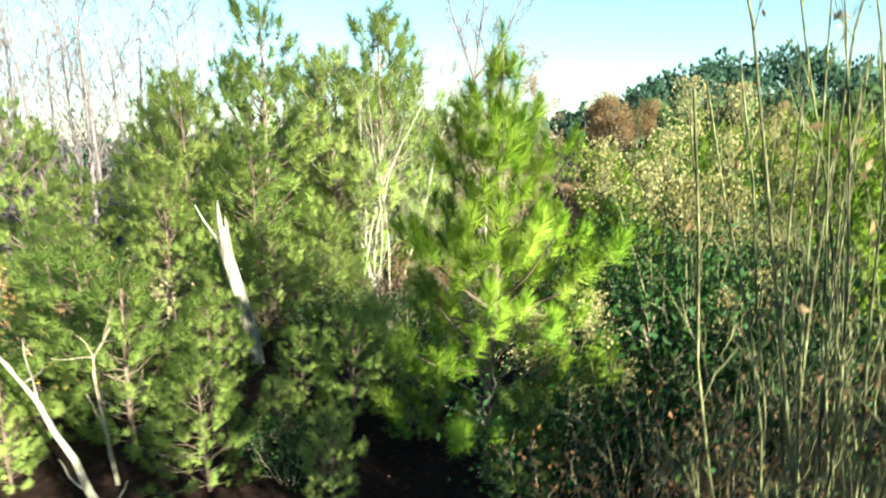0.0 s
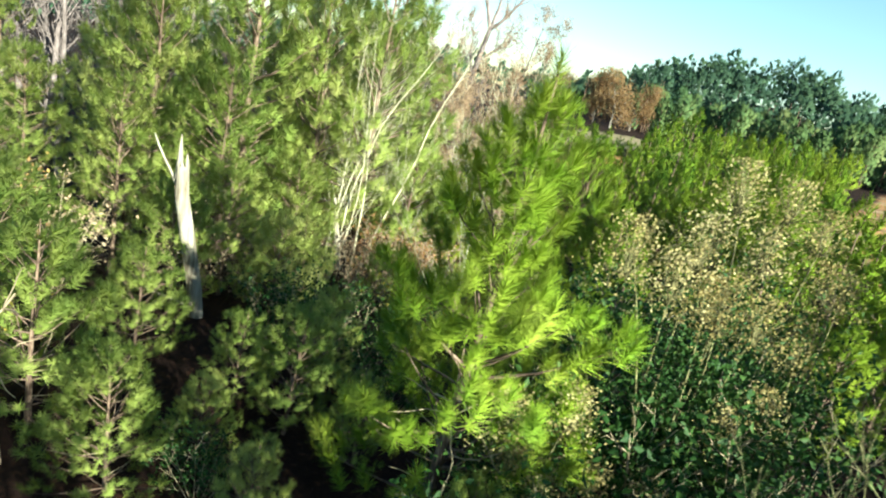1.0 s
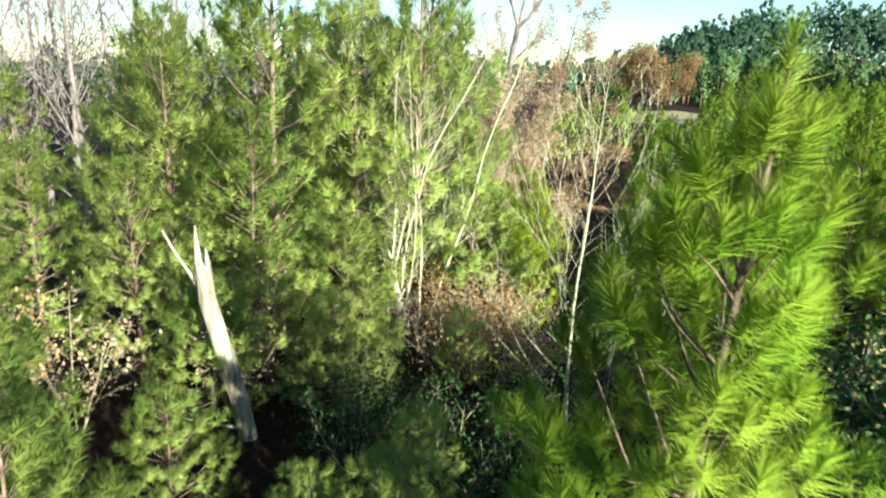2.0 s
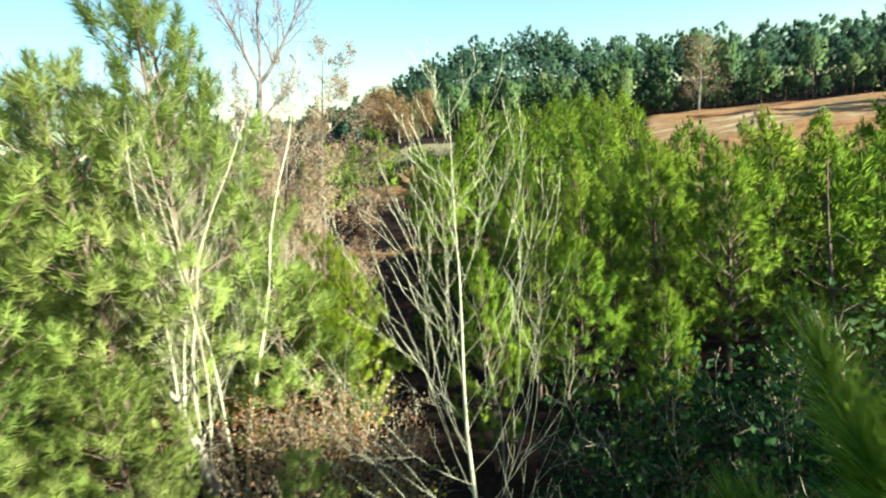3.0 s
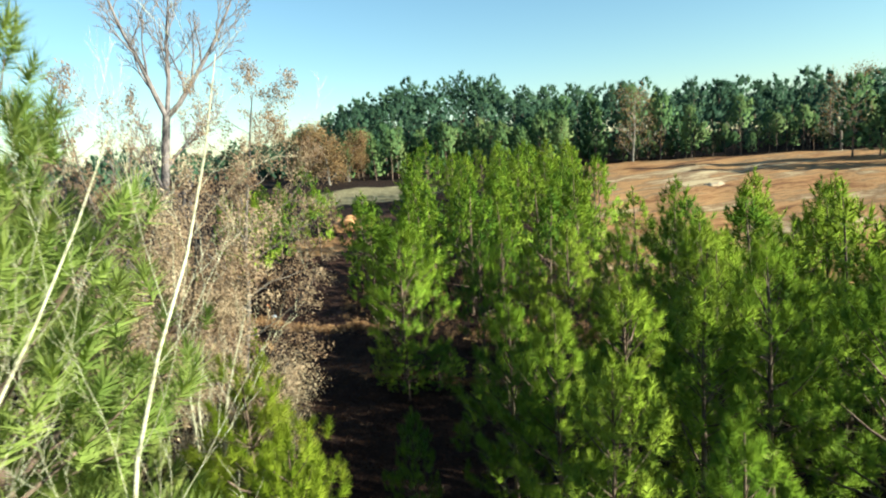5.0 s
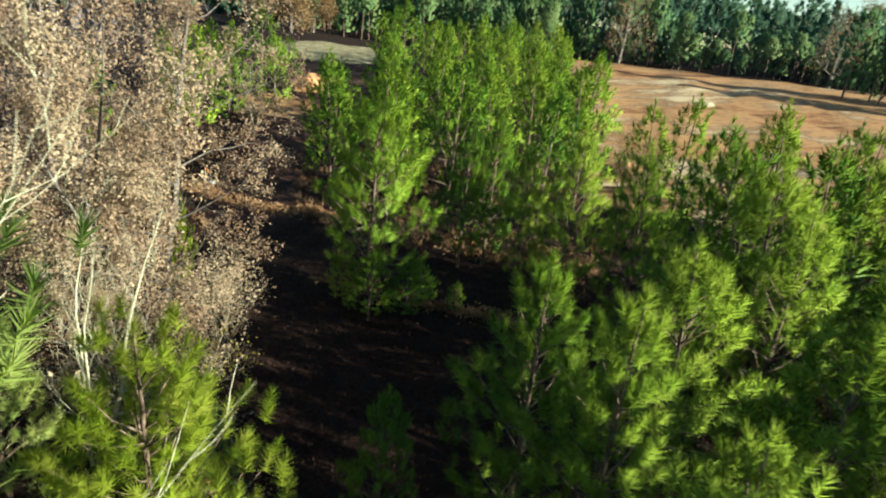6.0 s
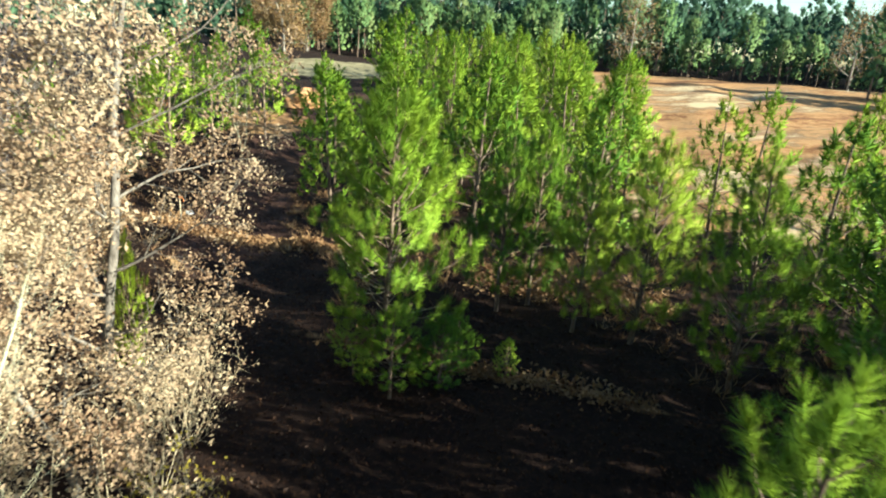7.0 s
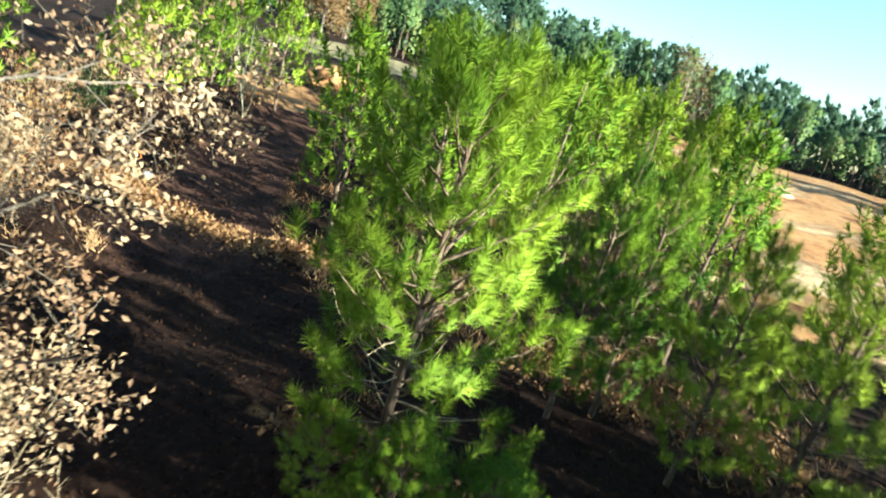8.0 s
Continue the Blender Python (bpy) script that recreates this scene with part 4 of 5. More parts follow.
tall_tree()
bare = broadleaf("bare_tree", 9.5, np.random.default_rng(64), ASH_BARK, dict(BARE, kids=(13, 5, 4, 0), steps=(8, 5, 3, 2), least=0.017), 0.12, label="leafless grey broadleaf tree")
bare.matrix_basis = spot(-21.0, 33.5)
for x, y, s, t in [(-19.0, 35.5, 1.0, 70), (-17.0, 37.5, 0.9, 140), (-23.5, 30.0, 0.95, 210), (-15.0, 40.0, 1.0, 280), (-24.5, 25.5, 0.9, 20), (-12.0, 42.0, 0.95, 310), (-8.0, 43.0, 1.0, 190), (-1.8, 47.0, 0.95, 100), (1.0, 50.0, 0.9, 10), (-4.5, 45.0, 1.0, 240), (-27.0, 21.0, 0.9, 45), (-20.0, 29.0, 1.15, 80), (-17.5, 33.0, 1.2, 15), (-22.0, 26.5, 1.1, 170), (-14.5, 36.0, 1.2, 95), (-25.5, 32.0, 1.25, 230), (-11.0, 38.5, 1.1, 300), (-18.5, 26.0, 1.0, 120), (-20.5, 38.0, 1.3, 200), (-15.5, 30.0, 1.05, 350), (-23.0, 34.5, 1.2, 60), (-20.5, 35.5, 1.25, 155), (-18.0, 30.5, 1.15, 250), (-16.5, 35.0, 1.2, 325), (-13.5, 33.5, 1.1, 30), (-21.5, 30.5, 1.2, 110), (-12.5, 36.5, 1.15, 200), (-24.0, 28.0, 1.15, 290), (-18.0, 39.5, 1.3, 75), (-23.5, 37.0, 1.35, 20)]:
    copy_thing(bare, spot(x, y, s * 1.2, t))["group"] = "leafless trees behind the pines"

# ---------------------------------------------------------------- bleached snag and dead poles
def snag():
    ob = new("dead_snag")
    tagged(ob, "bleached dead pine trunk snapped off at a jagged top", "dead tree")
    r = np.random.default_rng(71)
    g = Geo()
    line = np.array([(0.05, 0.08, -0.6), (0.0, 0.0, 0.0), (-0.05, -0.10, 0.7), (-0.16, -0.22, 1.4), (-0.24, -0.34, 2.0), (-0.33, -0.45, 2.65), (-0.37, -0.46, 3.2)]) + r.normal(size=(7, 3)) * 0.012
    tube(g, line, (0.165, 0.15, 0.145, 0.14, 0.135, 0.13, 0.115), 12)
    part("trunk", g, DEAD_WOOD, ob, smooth=True)
    for off, top, rad in (((-0.42, -0.46), 3.76, 0.085), ((-0.30, -0.44), 3.42, 0.06), ((-0.36, -0.52), 3.30, 0.05)):
        g = Geo()
        tube(g, [(off[0], off[1], 2.95), (off[0], off[1], 3.2), (off[0] - 0.015, off[1], top)], (rad, rad * 0.8, 0.008), 6)
        part("splinter", g, DEAD_WOOD, ob)
    for start, way, ln, rad in (((-0.33, -0.45, 2.62), (-0.66, 0.10, 0.88), 1.2, 0.04), ((-0.03, -0.1, 0.3), (-0.9, -0.5, 0.5), 1.0, 0.03), ((-0.18, -0.25, 1.45), (-0.4, -0.4, 0.2), 0.22, 0.035), ((-0.1, -0.15, 1.0), (0.4, -0.5, 0.3), 0.2, 0.02)):
        g = Geo()
        line = bent(start, way, ln, r, 6, 0.05, 0.02)
        tube(g, line, np.linspace(rad, 0.012, len(line)), 6)
        part("branch_stub", g, DEAD_WOOD, ob)
    ob.matrix_basis = pose(-4.8, 15.14, 1.9)
    return ob


snag()


def pole(points, rad, twigs, seed, label, bark):
    ob = new("dead_pole")
    tagged(ob, label, "dead tree")
    r = np.random.default_rng(seed)
    p = np.array(points)
    base = p[0].copy()
    p = p - base
    t = np.linspace(0, 1, 9)
    line = np.stack([np.interp(t, np.linspace(0, 1, len(p)), p[:, i]) for i in range(3)], axis=-1) + r.normal(size=(9, 3)) * 0.02
    g = Geo()
    tube(g, line, np.linspace(rad, rad * 0.3, 9), 7)
    part("trunk", g, bark, ob, smooth=True)
    for _ in range(twigs):
        k = r.integers(1, 8)
        g = Geo()
        w = bent(line[k], r.normal(size=3) * (1, 1, 0.4) + (0, 0, 0.4), 0.35 + 0.4 * r.random(), r, 5, 0.15, 0.05)
        tube(g, w, np.linspace(rad * 0.3, 0.004, len(w)), 4)
        part("twig", g, bark, ob)
    ob.matrix_basis = pose(*base)
    return ob


pole([(-4.25, 8.0, 2.2), (-4.54, 8.0, 3.19), (-4.85, 8.0, 4.05), (-5.26, 8.0, 4.74)], 0.055, 7, 72, "leaning bleached dead pole with short twigs", DEAD_WOOD)
pole([(-5.3, 9.9, 1.9), (-5.38, 9.9, 2.96), (-5.48, 9.9, 3.92), (-5.16, 9.9, 4.45)], 0.035, 9, 73, "thin tan dead sapling with bare twigs", TAN_TWIG)
pole([(-2.55, 20.2, 1.7), (-2.72, 20.25, 2.8), (-2.92, 20.3, 3.75)], 0.14, 3, 74, "pale broken stump at the foot of leafless stems", DEAD_WOOD)
pole([(1.4, 16.4, 1.7), (1.5, 16.5, 3.6), (1.4, 16.6, 4.6)], 0.02, 8, 75, "thin bare tan sapling", TAN_TWIG)

# ---------------------------------------------------------------- shrubs
STEMS = dict(levels=3, steps=(7, 4, 2, 2), wander=(0.05, 0.12, 0.15, 0.2), lift=(0.03, 0.07, 0.03, 0.0), taper=(0.25, 0.35, 0.4, 0.4), kids=(7, 3, 0, 0), angle=(0.5, 0.5, 0.6, 0.6),
             ratio=(0.22, 0.4, 0.5, 0.4), thick=(0.55, 0.6, 0.55, 0.5), least=0.004, leaf_from=1, leaf_steps=3, sides=(4, 3, 3, 3))
STEMS["from"] = (0.25, 0.2, 0.2, 0.3)
WANDS = dict(STEMS, steps=(9, 4, 2, 2), wander=(0.065, 0.15, 0.15, 0.2), taper=(0.35, 0.35, 0.4, 0.4), kids=(11, 2, 0, 0), ratio=(0.12, 0.4, 0.5, 0.4), thick=(0.35, 0.6, 0.55, 0.5), sides=(6, 4, 3, 3))
wand = broadleaf("shrub", 5.6, np.random.default_rng(81), WAND_BARK, WANDS, 0.0165, stems=10, fan=0.09, leaf=TAWNY_LEAF, leaf_size=0.06, leaf_count=110, scatter=0.04,
                 label="tall shrub of upright olive stems with few withered leaves", category="shrub")
wand.matrix_basis = spot(0.9, 4.8, 1.0, 0, 1.08)
copy_thing(wand, spot(1.1, 4.9, 0.9, 130, 1.1))
copy_thing(wand, spot(1.7, 5.3, 0.8, 220, 1.1))
thin_wand = broadleaf("shrub", 4.2, np.random.default_rng(86), WAND_BARK, STEMS, 0.010, stems=12, fan=0.16, leaf=GREEN_LEAF, leaf_size=0.05, leaf_count=320, scatter=0.06,
                      label="shrub of thin olive twigs with small green leaves", category="shrub")
thin_wand.matrix_basis = spot(0.9, 5.6, 1.0, 40)
copy_thing(thin_wand, spot(1.6, 4.9, 1.05, 160))
copy_thing(thin_wand, spot(1.9, 5.9, 1.1, 280))


def seed_shrub(heads, base, seed, label):
    """A groundsel bush: bent stems that carry heads of cream fluff over dark leaves."""
    ob = new("shrub")
    tagged(ob, label, "shrub")
    r = np.random.default_rng(seed)
    b = np.array(base)
    fol = []
    for h in heads:
        top = np.array(h[:3]) - b
        size = h[3]
        t = np.linspace(0, 1, 8)[:, None]
        bow = np.array([r.normal() * 0.15, r.normal() * 0.15, 0])
        line = t * top + np.sin(t * math.pi) * bow
        g = Geo()
        tube(g, line, np.linspace(0.022, 0.007, 8), 5)
        n = int(620 * size)
        u = r.random(n) ** 0.8
        c = top + np.stack([r.normal(size=n) * 0.20 * (1.15 - 0.6 * u), r.normal(size=n) * 0.20 * (1.15 - 0.6 * u), (u - 0.55) * 0.78], axis=-1) * size
        g2, g = g, Geo()
        leaves(g, c, 0.034, r, slim=0.9)
        for i in range(0, n, 12):
            tube(g2, [top - (0, 0, 0.3 * size), (top - (0, 0, 0.2 * size) + c[i]) / 2, c[i]], (0.005, 0.003, 0.002), 3)
        stem = part("stem", g2, WAND_BARK, ob)
        tagged(part("seed_head", g, SEED, stem, "cream fluffy seed head"), kind="stuff")
        for s in np.linspace(0.3, 0.85, 7):
            fol.append(top * s + r.normal(size=(62, 3)) * (0.34, 0.34, 0.28) + np.sin(s * math.pi) * bow)
    g = Geo()
    leaves(g, np.concatenate(fol), 0.075, r, slim=0.45)
    part("foliage", g, GREEN_LEAF, ob)
    ob.matrix_basis = pose(*base)
    return ob


seed_shrub([(1.21, 9.6, 6.37, 1.1), (2.51, 10.2, 7.15, 1.0), (3.14, 10.2, 7.11, 0.85), (2.16, 10.0, 6.46, 1.15), (3.1, 10.3, 6.46, 0.9), (2.65, 10.0, 5.82, 1.2), (3.08, 9.9, 5.73, 1.0), (1.81, 9.7, 6.1, 1.0), (2.87, 9.6, 4.5, 0.8), (2.3, 9.8, 5.9, 0.9)],
           (2.3, 10.1, 2.2), 82, "groundsel bush with cream seed heads over dark green leaves")
seed_shrub([(0.94, 9.1, 4.65, 0.85), (0.22, 9.1, 4.45, 0.9), (0.38, 9.05, 4.1, 0.9), (0.74, 9.0, 3.68, 0.9), (1.33, 9.1, 3.8, 0.8), (2.01, 9.1, 3.74, 0.8)],
           (0.9, 9.2, 2.15), 83, "low groundsel bush with cream seed heads")
seed_shrub([(3.82, 10.4, 6.8, 0.9), (3.8, 10.1, 5.47, 0.95), (3.44, 9.8, 4.71, 0.8), (4.0, 10.3, 6.2, 0.9), (4.5, 10.6, 6.1, 0.8)], (3.9, 10.4, 2.2), 84, "groundsel bush with cream seed heads over dark green leaves")

SCRUB = dict(STEMS, steps=(5, 2, 1, 1), kids=(7, 3, 0, 0), angle=(0.7, 0.6, 0.6, 0.6), ratio=(0.34, 0.45, 0.5, 0.4))
scrub = [broadleaf("shrub", 2.6, np.random.default_rng(91), TAN_TWIG, SCRUB, 0.016, stems=8, fan=0.5, leaf=RUST_LEAF, leaf_size=0.075, leaf_count=1100, scatter=0.12,
                   label="tangled shrub with grey twigs and withered brown leaves", category="shrub"),
         broadleaf("shrub", 2.4, np.random.default_rng(92), TAN_TWIG, SCRUB, 0.016, stems=8, fan=0.5, leaf=OAK_LEAF, leaf_size=0.075, leaf_count=700, scatter=0.12,
                   label="tangled shrub with tan twigs and dry leaves", category="shrub"),
         broadleaf("shrub", 1.6, np.random.default_rng(93), TAN_TWIG, SCRUB, 0.014, stems=7, fan=0.6, leaf=GREEN_LEAF, leaf_size=0.075, leaf_count=1150, scatter=0.13,
                   label="low dark green shrub", category="shrub"),
         broadleaf("shrub", 1.5, np.random.default_rng(94), TAN_TWIG, SCRUB, 0.014, stems=7, fan=0.6, leaf=YELLOW_LEAF, leaf_size=0.09, leaf_count=170, scatter=0.12,
                   label="low shrub with a few yellow leaves", category="shrub")]
SCRUB_START = [
    (0, 0.9, 5.9, 0.8), (0, 1.7, 5.2, 0.8), (0, 2.6, 7.0, 0.9), (0, 1.5, 6.3, 0.9), (0, 0.7, 7.2, 0.8), (0, 2.4, 5.9, 0.9), (0, 2.0, 7.4, 0.9), (0, 3.2, 6.6, 0.9), (0, -0.9, 18.2, 0.95), (1, -0.1, 18.5, 1.0),
    (0, 0.2, 17.6, 0.7), (3, -0.7, 17.3, 1.0), (3, 0.0, 16.9, 0.9), (1, -1.6, 17.9, 0.9), (1, -2.0, 20.8, 1.0), (0, -1.0, 20.6, 1.0),
    (1, -0.4, 20.0, 1.1), (2, -3.0, 9.9, 0.7), (2, -1.6, 13.2, 1.0), (2, -0.8, 12.4, 0.9), (2, -2.4, 14.4, 1.0), (2, -0.6, 14.2, 0.9),
    (2, -3.0, 14.2, 1.0), (1, -5.4, 16.2, 1.0), (2, 0.3, 8.7, 1.2), (2, 2.4, 9.9, 1.7), (2, 1.5, 10.3, 1.7),
]
SCRUB_MIDDLE = [
    (2, 1.3, 8.2, 1.2), (2, 3.1, 8.4, 1.5), (2, 2.6, 9.2, 1.6), (2, 3.8, 9.9, 1.7),
    (2, 2.6, 13.6, 1.6), (2, 3.4, 12.8, 1.8), (2, 1.9, 14.4, 1.2), (2, 4.4, 14.0, 1.8), (2, 2.9, 15.2, 1.4), (2, 4.2, 11.8, 1.9),
    (2, 5.6, 13.2, 1.9),  (1, 1.9, 29.4, 0.9), (1, 2.6, 31.4, 1.0), (1, 3.3, 33.0, 1.1), (0, 2.4, 28.0, 0.7),
    (1, 4.2, 35.4, 1.0), (1, 4.0, 34.2, 0.9), (1, 1.4, 30.9, 1.2), (3, 3.6, 32.2, 1.0), (0, 3.6, 43.5, 1.0),
]
SCRUB_TRACK = [
    (1, 3.8, 47.0, 1.0), (1, -7.5, 15.0, 1.0), (0, -8.5, 14.0, 1.0), (0, -3.9, 21.8, 1.0), (1, -5.3, 20.0, 1.0),
    (0, 4.4, 51.0, 1.0), (2, 5.8, 54.0, 1.2), (0, 6.8, 57.0, 1.3), (1, 20.2, 43.6, 0.8), (0, 26.0, 36.5, 0.8), (1, 28.4, 38.0, 0.8),
    (0, 30.5, 35.6, 0.8), (0, 27.0, 41.0, 0.9), (1, 31.0, 42.0, 0.8),
]
for kind, x, y, s in SCRUB_START + SCRUB_MIDDLE + SCRUB_TRACK:
    m = spot(x, y, s, rng.random() * 360)
    copy_thing(scrub[kind], m)
for kind, x, y in ((0, -12.5, 10.0), (1, -10.0, 12.4), (2, -8.6, 11.6), (3, -7.0, 12.2)):
    scrub[kind].matrix_basis = spot(x, y)

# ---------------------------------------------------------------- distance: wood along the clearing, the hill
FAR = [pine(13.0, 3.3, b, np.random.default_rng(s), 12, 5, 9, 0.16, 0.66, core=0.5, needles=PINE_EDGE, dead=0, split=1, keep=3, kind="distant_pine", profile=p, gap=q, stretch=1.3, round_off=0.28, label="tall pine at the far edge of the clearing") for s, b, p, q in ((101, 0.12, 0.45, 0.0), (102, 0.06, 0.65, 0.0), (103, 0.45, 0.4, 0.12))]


def polar(az, r):
    return r * math.sin(radians(az)), 15 + r * math.cos(radians(az))


for n in range(135):
    az = 40 + 62 * (n + 0.5 * rng.random()) / 98 if n < 98 else 20.5 + 21 * (n - 98 + rng.random()) / 37
    x, y = polar(az, (117 if n < 98 else 108) + 8 * rng.random())
    size = 0.30 + 0.52 * rng.random() ** 1.8 if n < 98 else 0.58 + 0.1 * rng.random()
    ob = copy_thing(FAR[rng.integers(3)], spot(x, y, size, rng.random() * 360, 0.85 + 0.35 * rng.random()))
    ob["group"] = "far wood along the clearing"
for n in range(16):
    x, y = polar(63.5 + 17 * (n + rng.random()) / 16, 92 + 12 * rng.random())
    ob = copy_thing(FAR[n % 3], spot(x, y, 0.55 + 0.27 * rng.random(), rng.random() * 360))
    ob["group"] = "far wood along the clearing"
for n, src in enumerate(FAR):
    x, y = polar((41, 44, 47)[n], 122)
    src.matrix_basis = spot(x, y)
    src["group"] = "far wood along the clearing"


def hill_wood():
    """The wood that covers the hill and closes the distance, tree by tree."""
    r = np.random.default_rng(111)
    g, trunks = Geo(), Geo()
    for n in range(980):
        if n < 740:
            az, d = 14 + 92 * r.random(), 124 + 85 * r.random() ** 1.0
        else:
            az, d = -70 + 92 * r.random(), 125 + 60 * r.random()
            if az > 10 and d < 118:
                continue
        x, y = polar(az, d)
        z = float(height_at(x, y))
        h = (8.3 + 6.2 * r.random() ** 1.3) * (0.62 if az < 15 else 0.62 + 0.38 * min(1, (az - 15) / 5))
        low = h * (0.32 + 0.25 * r.random()) if d > 142 and r.random() < 0.7 else h * (0.03 + 0.12 * r.random())
        w = 2.2 + 2.3 * r.random()
        cone = 0.55 * r.random()
        k = 40
        u = (np.arange(k) + r.random(k)) / k
        shape = (1 - cone) * np.sqrt(np.clip(1 - np.abs(2 * u - 0.8) ** 2.4, 0.05, 1)) + cone * (1.05 - u)
        reach = w * shape * np.sqrt(0.25 + 0.75 * r.random(k))
        t = r.random(k) * 6.28
        base = np.stack([x + reach * np.cos(t), y + reach * np.sin(t), z + low + (h - low) * u], axis=-1)
        way = np.stack([np.cos(t) * 0.5, np.sin(t) * 0.5, np.full(k, 0.9)], axis=-1)
        puffs(g, base, way, (0.44 + 0.11 * w) * (0.6 + 0.8 * r.random(k)), r, 10, 0.15, np.array([[x, y, z + low * 0.8]]) + (base - (x, y, z + low * 0.8)) * (0, 0, 0.4), 0.5, 1.1, 0.3)
        if d < 150:
            tube(trunks, [(x, y, z - 0.3), (x, y, z + h * 0.8)], (0.16, 0.06), 4)
    wood = new("hill_wood")
    tagged(wood, "dense dark green pine wood covering the distant hill, with blue haze in its colour", "woodland", kind="stuff")
    part("crowns", g, PINE_FAR_HAZE, wood)
    part("trunks", trunks, PINE_BARK, wood)


hill_wood()
brown = broadleaf("broad_tree", 10.0, np.random.default_rng(121), GREY_BARK, dict(OAK, kids=(12, 5, 3, 0), least=0.03), 0.2, leaf=TAWNY_LEAF, leaf_size=0.34, leaf_count=4200, scatter=0.7, label="broad tree with orange-brown autumn leaves below the hill")
for az, d, s, t in ((19.4, 98, 0.95, 0), (17.6, 102, 0.8, 120), (21.2, 104, 0.85, 220)):
    x, y = polar(az, d)
    if t == 0:
        brown.matrix_basis = spot(x, y, s)
    else:
        copy_thing(brown, spot(x, y, s, t))
grey_far = broadleaf("broad_tree", 12.5, np.random.default_rng(122), GREY_BARK, dict(OAK, kids=(14, 6, 4, 0), least=0.035), 0.2, leaf=TAWNY_LEAF, leaf_size=0.3, leaf_count=1500, scatter=0.7, label="nearly leafless grey-brown tree at the far wood")
x, y = polar(63, 115)
grey_far.matrix_basis = spot(x, y, 1.0)
x, y = polar(47.2, 114)
copy_thing(grey_far, spot(x, y, 1.05, 140))

# ---------------------------------------------------------------- ground cover
def cover():
    r = np.random.default_rng(131)
    x, y = np.concatenate([-6 + 34 * r.random(12000), 2 + 15 * r.random(20000)]), np.concatenate([8 + 52 * r.random(12000), 25 + 27 * r.random(20000)])
    keep = (cleared(x, y) < 0.3)
    x, y = x[keep], y[keep]
    g = Geo()
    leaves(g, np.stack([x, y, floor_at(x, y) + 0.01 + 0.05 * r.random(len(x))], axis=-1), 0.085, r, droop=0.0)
    litter = new("leaf_litter", g.mesh("leaf_litter", SHADED_LITTER))
    tagged(litter, "fallen brown leaves and bark on the ground, coloured dark as in shade", "leaf litter", kind="stuff")
    # loose flakes that brighten the painted sun bands
    x, y = [], []
    for (lx, ly, a, b), lo, hi, wide in zip(LANES, (-5.5, -2.0, -2.5), (2.5, 6.0, 3.5), (0.7, 0.4, 1.1)):
        count = int(520 * (hi - lo) * wide)
        s, q = lo + (hi - lo) * r.random(count), r.normal(size=count) * wide * 0.55
        x.append(lx + 0.60 * s + 0.80 * q)
        y.append(ly - 0.80 * s + 0.60 * q)
    x, y = np.concatenate(x), np.concatenate(y)
    g = Geo()
    leaves(g, np.stack([x, y, floor_at(x, y) + 0.02 + 0.05 * r.random(len(x))], axis=-1), 0.14, r, droop=0.0, slim=0.5)
    tagged(new("leaf_litter", g.mesh("leaf_litter", SUNLIT_STRAW)), "orange-brown straw flakes coloured as bands of sunlight across the forest floor", "leaf litter", kind="stuff")
    cx, cy = 2 + 26 * r.random(1500), 20 + 40 * r.random(1500)
    keep = (from_track(cx, cy) > 1.7) & (cleared(cx, cy) < 0.5) & ((cx > 14) | (cy < 25) | (cy > 37))
    cx, cy = cx[keep], cy[keep]
    n = 14
    px, py = np.repeat(cx, n) + r.normal(size=len(cx) * n) * 0.1, np.repeat(cy, n) + r.normal(size=len(cx) * n) * 0.1
    p = np.stack([px, py, height_at(px, py) - 0.02], axis=-1)
    d = unit(r.normal(size=p.shape) * (0.5, 0.5, 0.1) + (0, 0, 0.8)) * (0.22 + 0.35 * r.random((len(p), 1)))
    a = unit(np.cross(d, r.normal(size=p.shape))) * 0.011
    g = Geo()
    v = np.stack([p - a, p + a, p + d], axis=1).reshape(-1, 3)
    g.add(v, np.arange(len(v)).reshape(-1, 3))
    straw = new("dry_grass", g.mesh("dry_grass", SUNLIT_STRAW))
    tagged(straw, "tufts of dry straw-coloured grass between the pines", "dry grass", kind="stuff")


cover()


# ---------------------------------------------------------------- small things by the track
def stake():
    ob = new("wooden_stake")
    tagged(ob, "pale wooden survey stake with an orange tape beside the track", "stake")
    g = Geo()
    tube(g, [(0, 0, -0.2), (0.01, 0, 0.4), (0.02, 0.01, 1.0), (0.02, 0.01, 1.06)], (0.028, 0.028, 0.027, 0.012), 4)
    part("post", g, TAN_TWIG, ob)
    g = Geo()
    tube(g, [(0.02, 0.01, 0.92), (0.02, 0.01, 0.95), (0.02, 0.01, 0.98)], (0.034, 0.035, 0.034), 6)
    tube(g, [(0.04, 0.0, 0.95), (0.12, -0.02, 0.88), (0.16, 0.0, 0.74)], (0.02, 0.018, 0.012), 4)
    part("tape", g, TAPE, ob, "orange marking tape")
    ob.matrix_basis = spot(6.8, 48.1)


def plain(name, colour, low, rough=0.6, scale=8.0):
    m, nt, bsdf = blank(name)
    tc = nt.nodes.new("ShaderNodeTexCoord")
    n = noise_node(nt, tc.outputs["Object"], scale, 5.0)
    r = ramp(nt, [(0.3, low), (0.65, colour)])
    nt.links.new(n.outputs[0], r.inputs[0])
    nt.links.new(r.outputs[0], bsdf.inputs["Base Color"])
    bsdf.inputs["Roughness"].default_value = rough
    return m


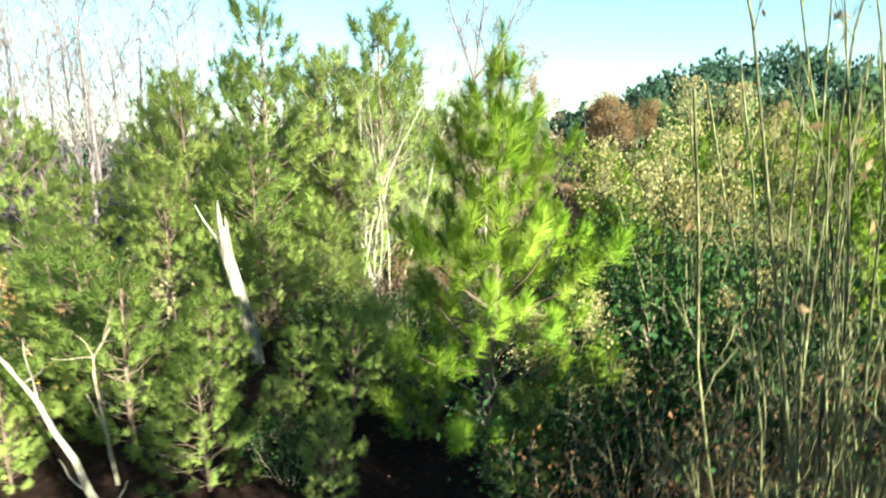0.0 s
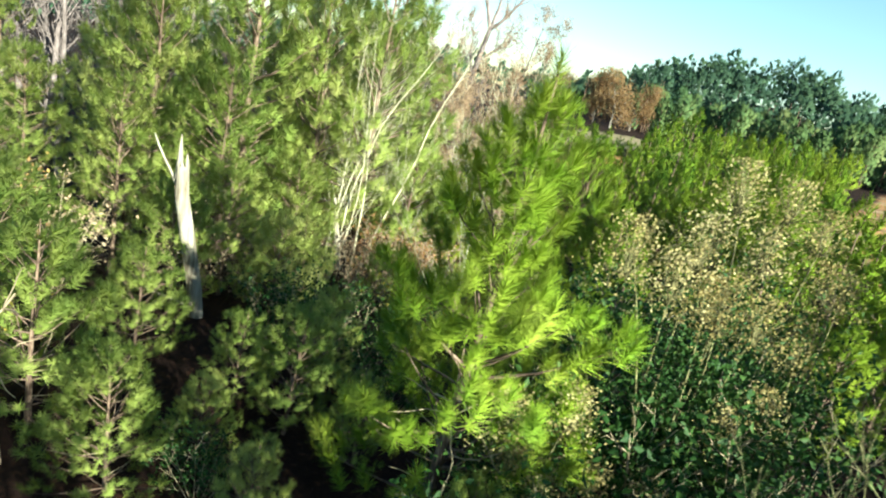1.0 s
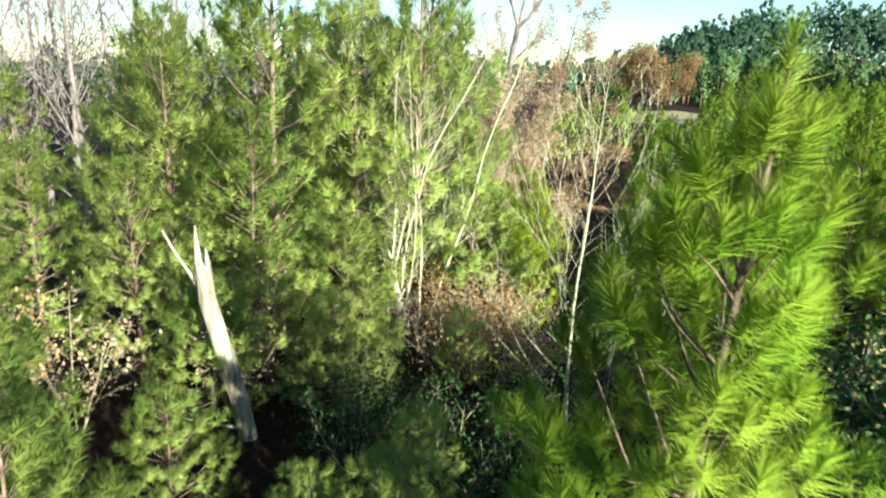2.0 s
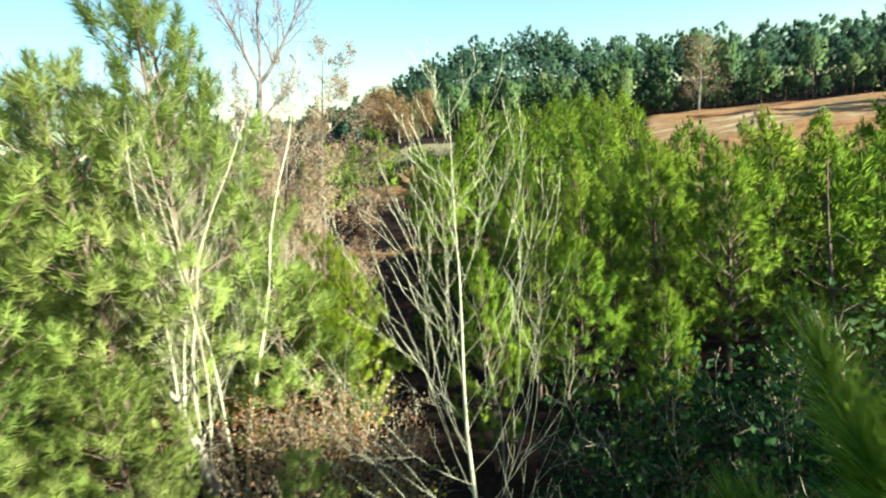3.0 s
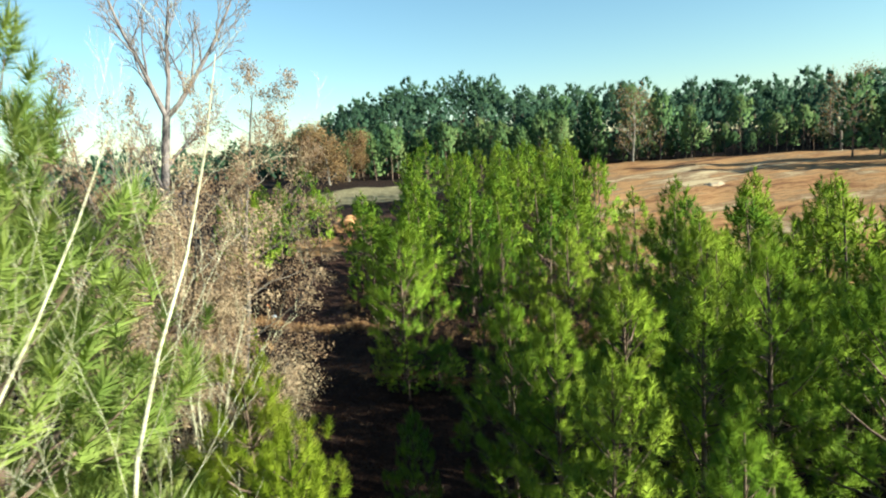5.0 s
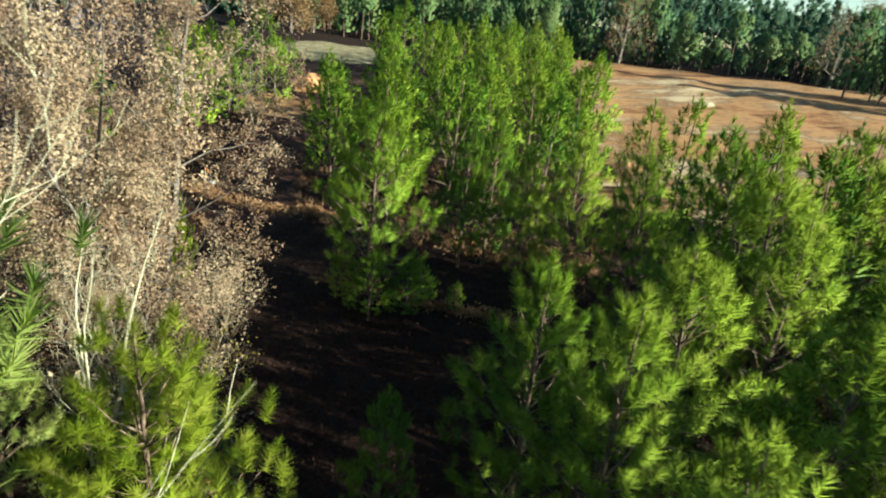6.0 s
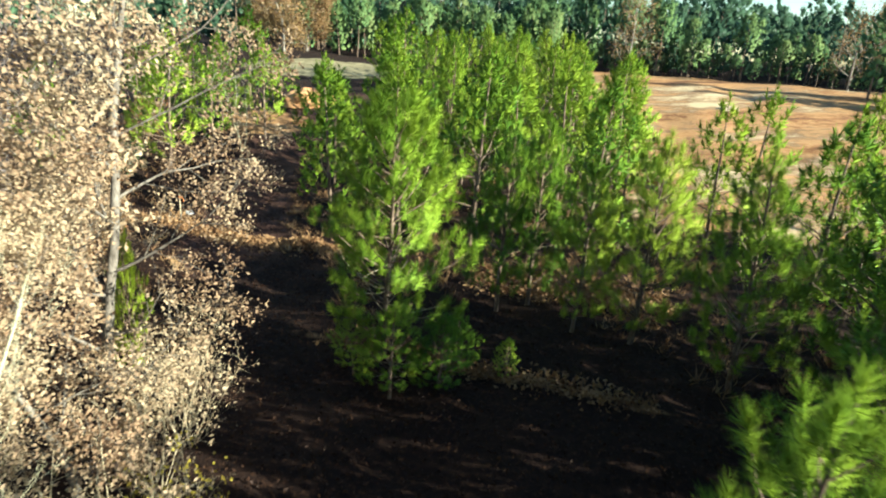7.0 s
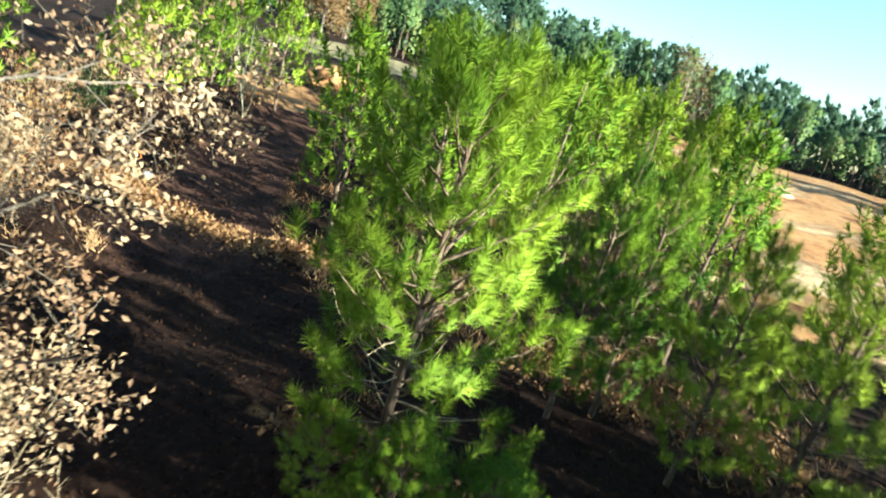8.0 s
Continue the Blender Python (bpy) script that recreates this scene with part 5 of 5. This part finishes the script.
TAPE = plain("orange_tape", (0.62, 0.20, 0.04), (0.5, 0.13, 0.03))
WHITE = plain("white_plastic", (0.8, 0.8, 0.78), (0.6, 0.58, 0.53), 0.4)
CLAY = plain("orange_clay", (0.46, 0.23, 0.09), (0.24, 0.10, 0.04), 0.95, 1.4)
stake()


def lump(kind, size, seed, material, label, category, m, rings=9, rough=0.25):
    """An uneven heap, rounded on top and flat below."""
    r = np.random.default_rng(seed)
    shift = r.random(3) * 50
    g = Geo()
    v, seg = [], rings * 2
    for i in range(rings + 1):
        for j in range(seg):
            u, t = i / rings, 6.28 * j / seg
            d = Vector((math.cos(t) * math.sin(u * 1.6), math.sin(t) * math.sin(u * 1.6), max(math.cos(u * 1.6), -0.03)))
            k = 1 + rough * noise.noise(d * 1.7 + Vector(shift)) + rough * 0.6 * noise.noise(d * 4.5 + Vector(shift))
            v.append((d.x * size[0] * k, d.y * size[1] * k, d.z * size[2] * k))
    i, j = np.arange(rings)[:, None] * seg, np.arange(seg)[None]
    q = (j + 1) % seg
    g.add(v, np.stack([i + j, i + seg + j, i + seg + q, i + q], axis=-1).reshape(-1, 4))
    ob = new(kind, g.mesh(kind, material, smooth=True))
    tagged(ob, label, category)
    ob.matrix_basis = m
    return ob


lump("plastic_bag", (0.16, 0.12, 0.16), 141, WHITE, "crumpled white plastic bag lying beside the track", "litter", spot(7.3, 49.0))
lump("dirt_mound", (2.6, 1.5, 1.1), 142, CLAY, "mound of bare orange clay at the end of the track", "dirt mound", spot(19.4, 66.2, 1.0, 30), 16)
lump("dirt_mound", (1.6, 1.1, 0.7), 143, CLAY, "low mound of orange clay pushed up beside the clearing", "dirt mound", spot(31.0, 44.2, 1.0, 60), 16)
SAND = plain("pale_sand", (0.42, 0.31, 0.20), (0.30, 0.20, 0.12), 0.95, 1.6)
lump("sand_mound", (1.5, 1.1, 0.4), 144, SAND, "small mound of pale sand on the bare clearing", "sand mound", spot(60.4, 59.4, 1.0, 20), 16)
for x, y, s, t in ((32.6, 46.0, 1.0, 30), (33.9, 45.3, 0.9, 150), (34.6, 46.6, 1.05, 260), (24.8, 57.5, 1.1, 80)):
    copy_thing(scrub[0], spot(x, y, s, t, 0.8))
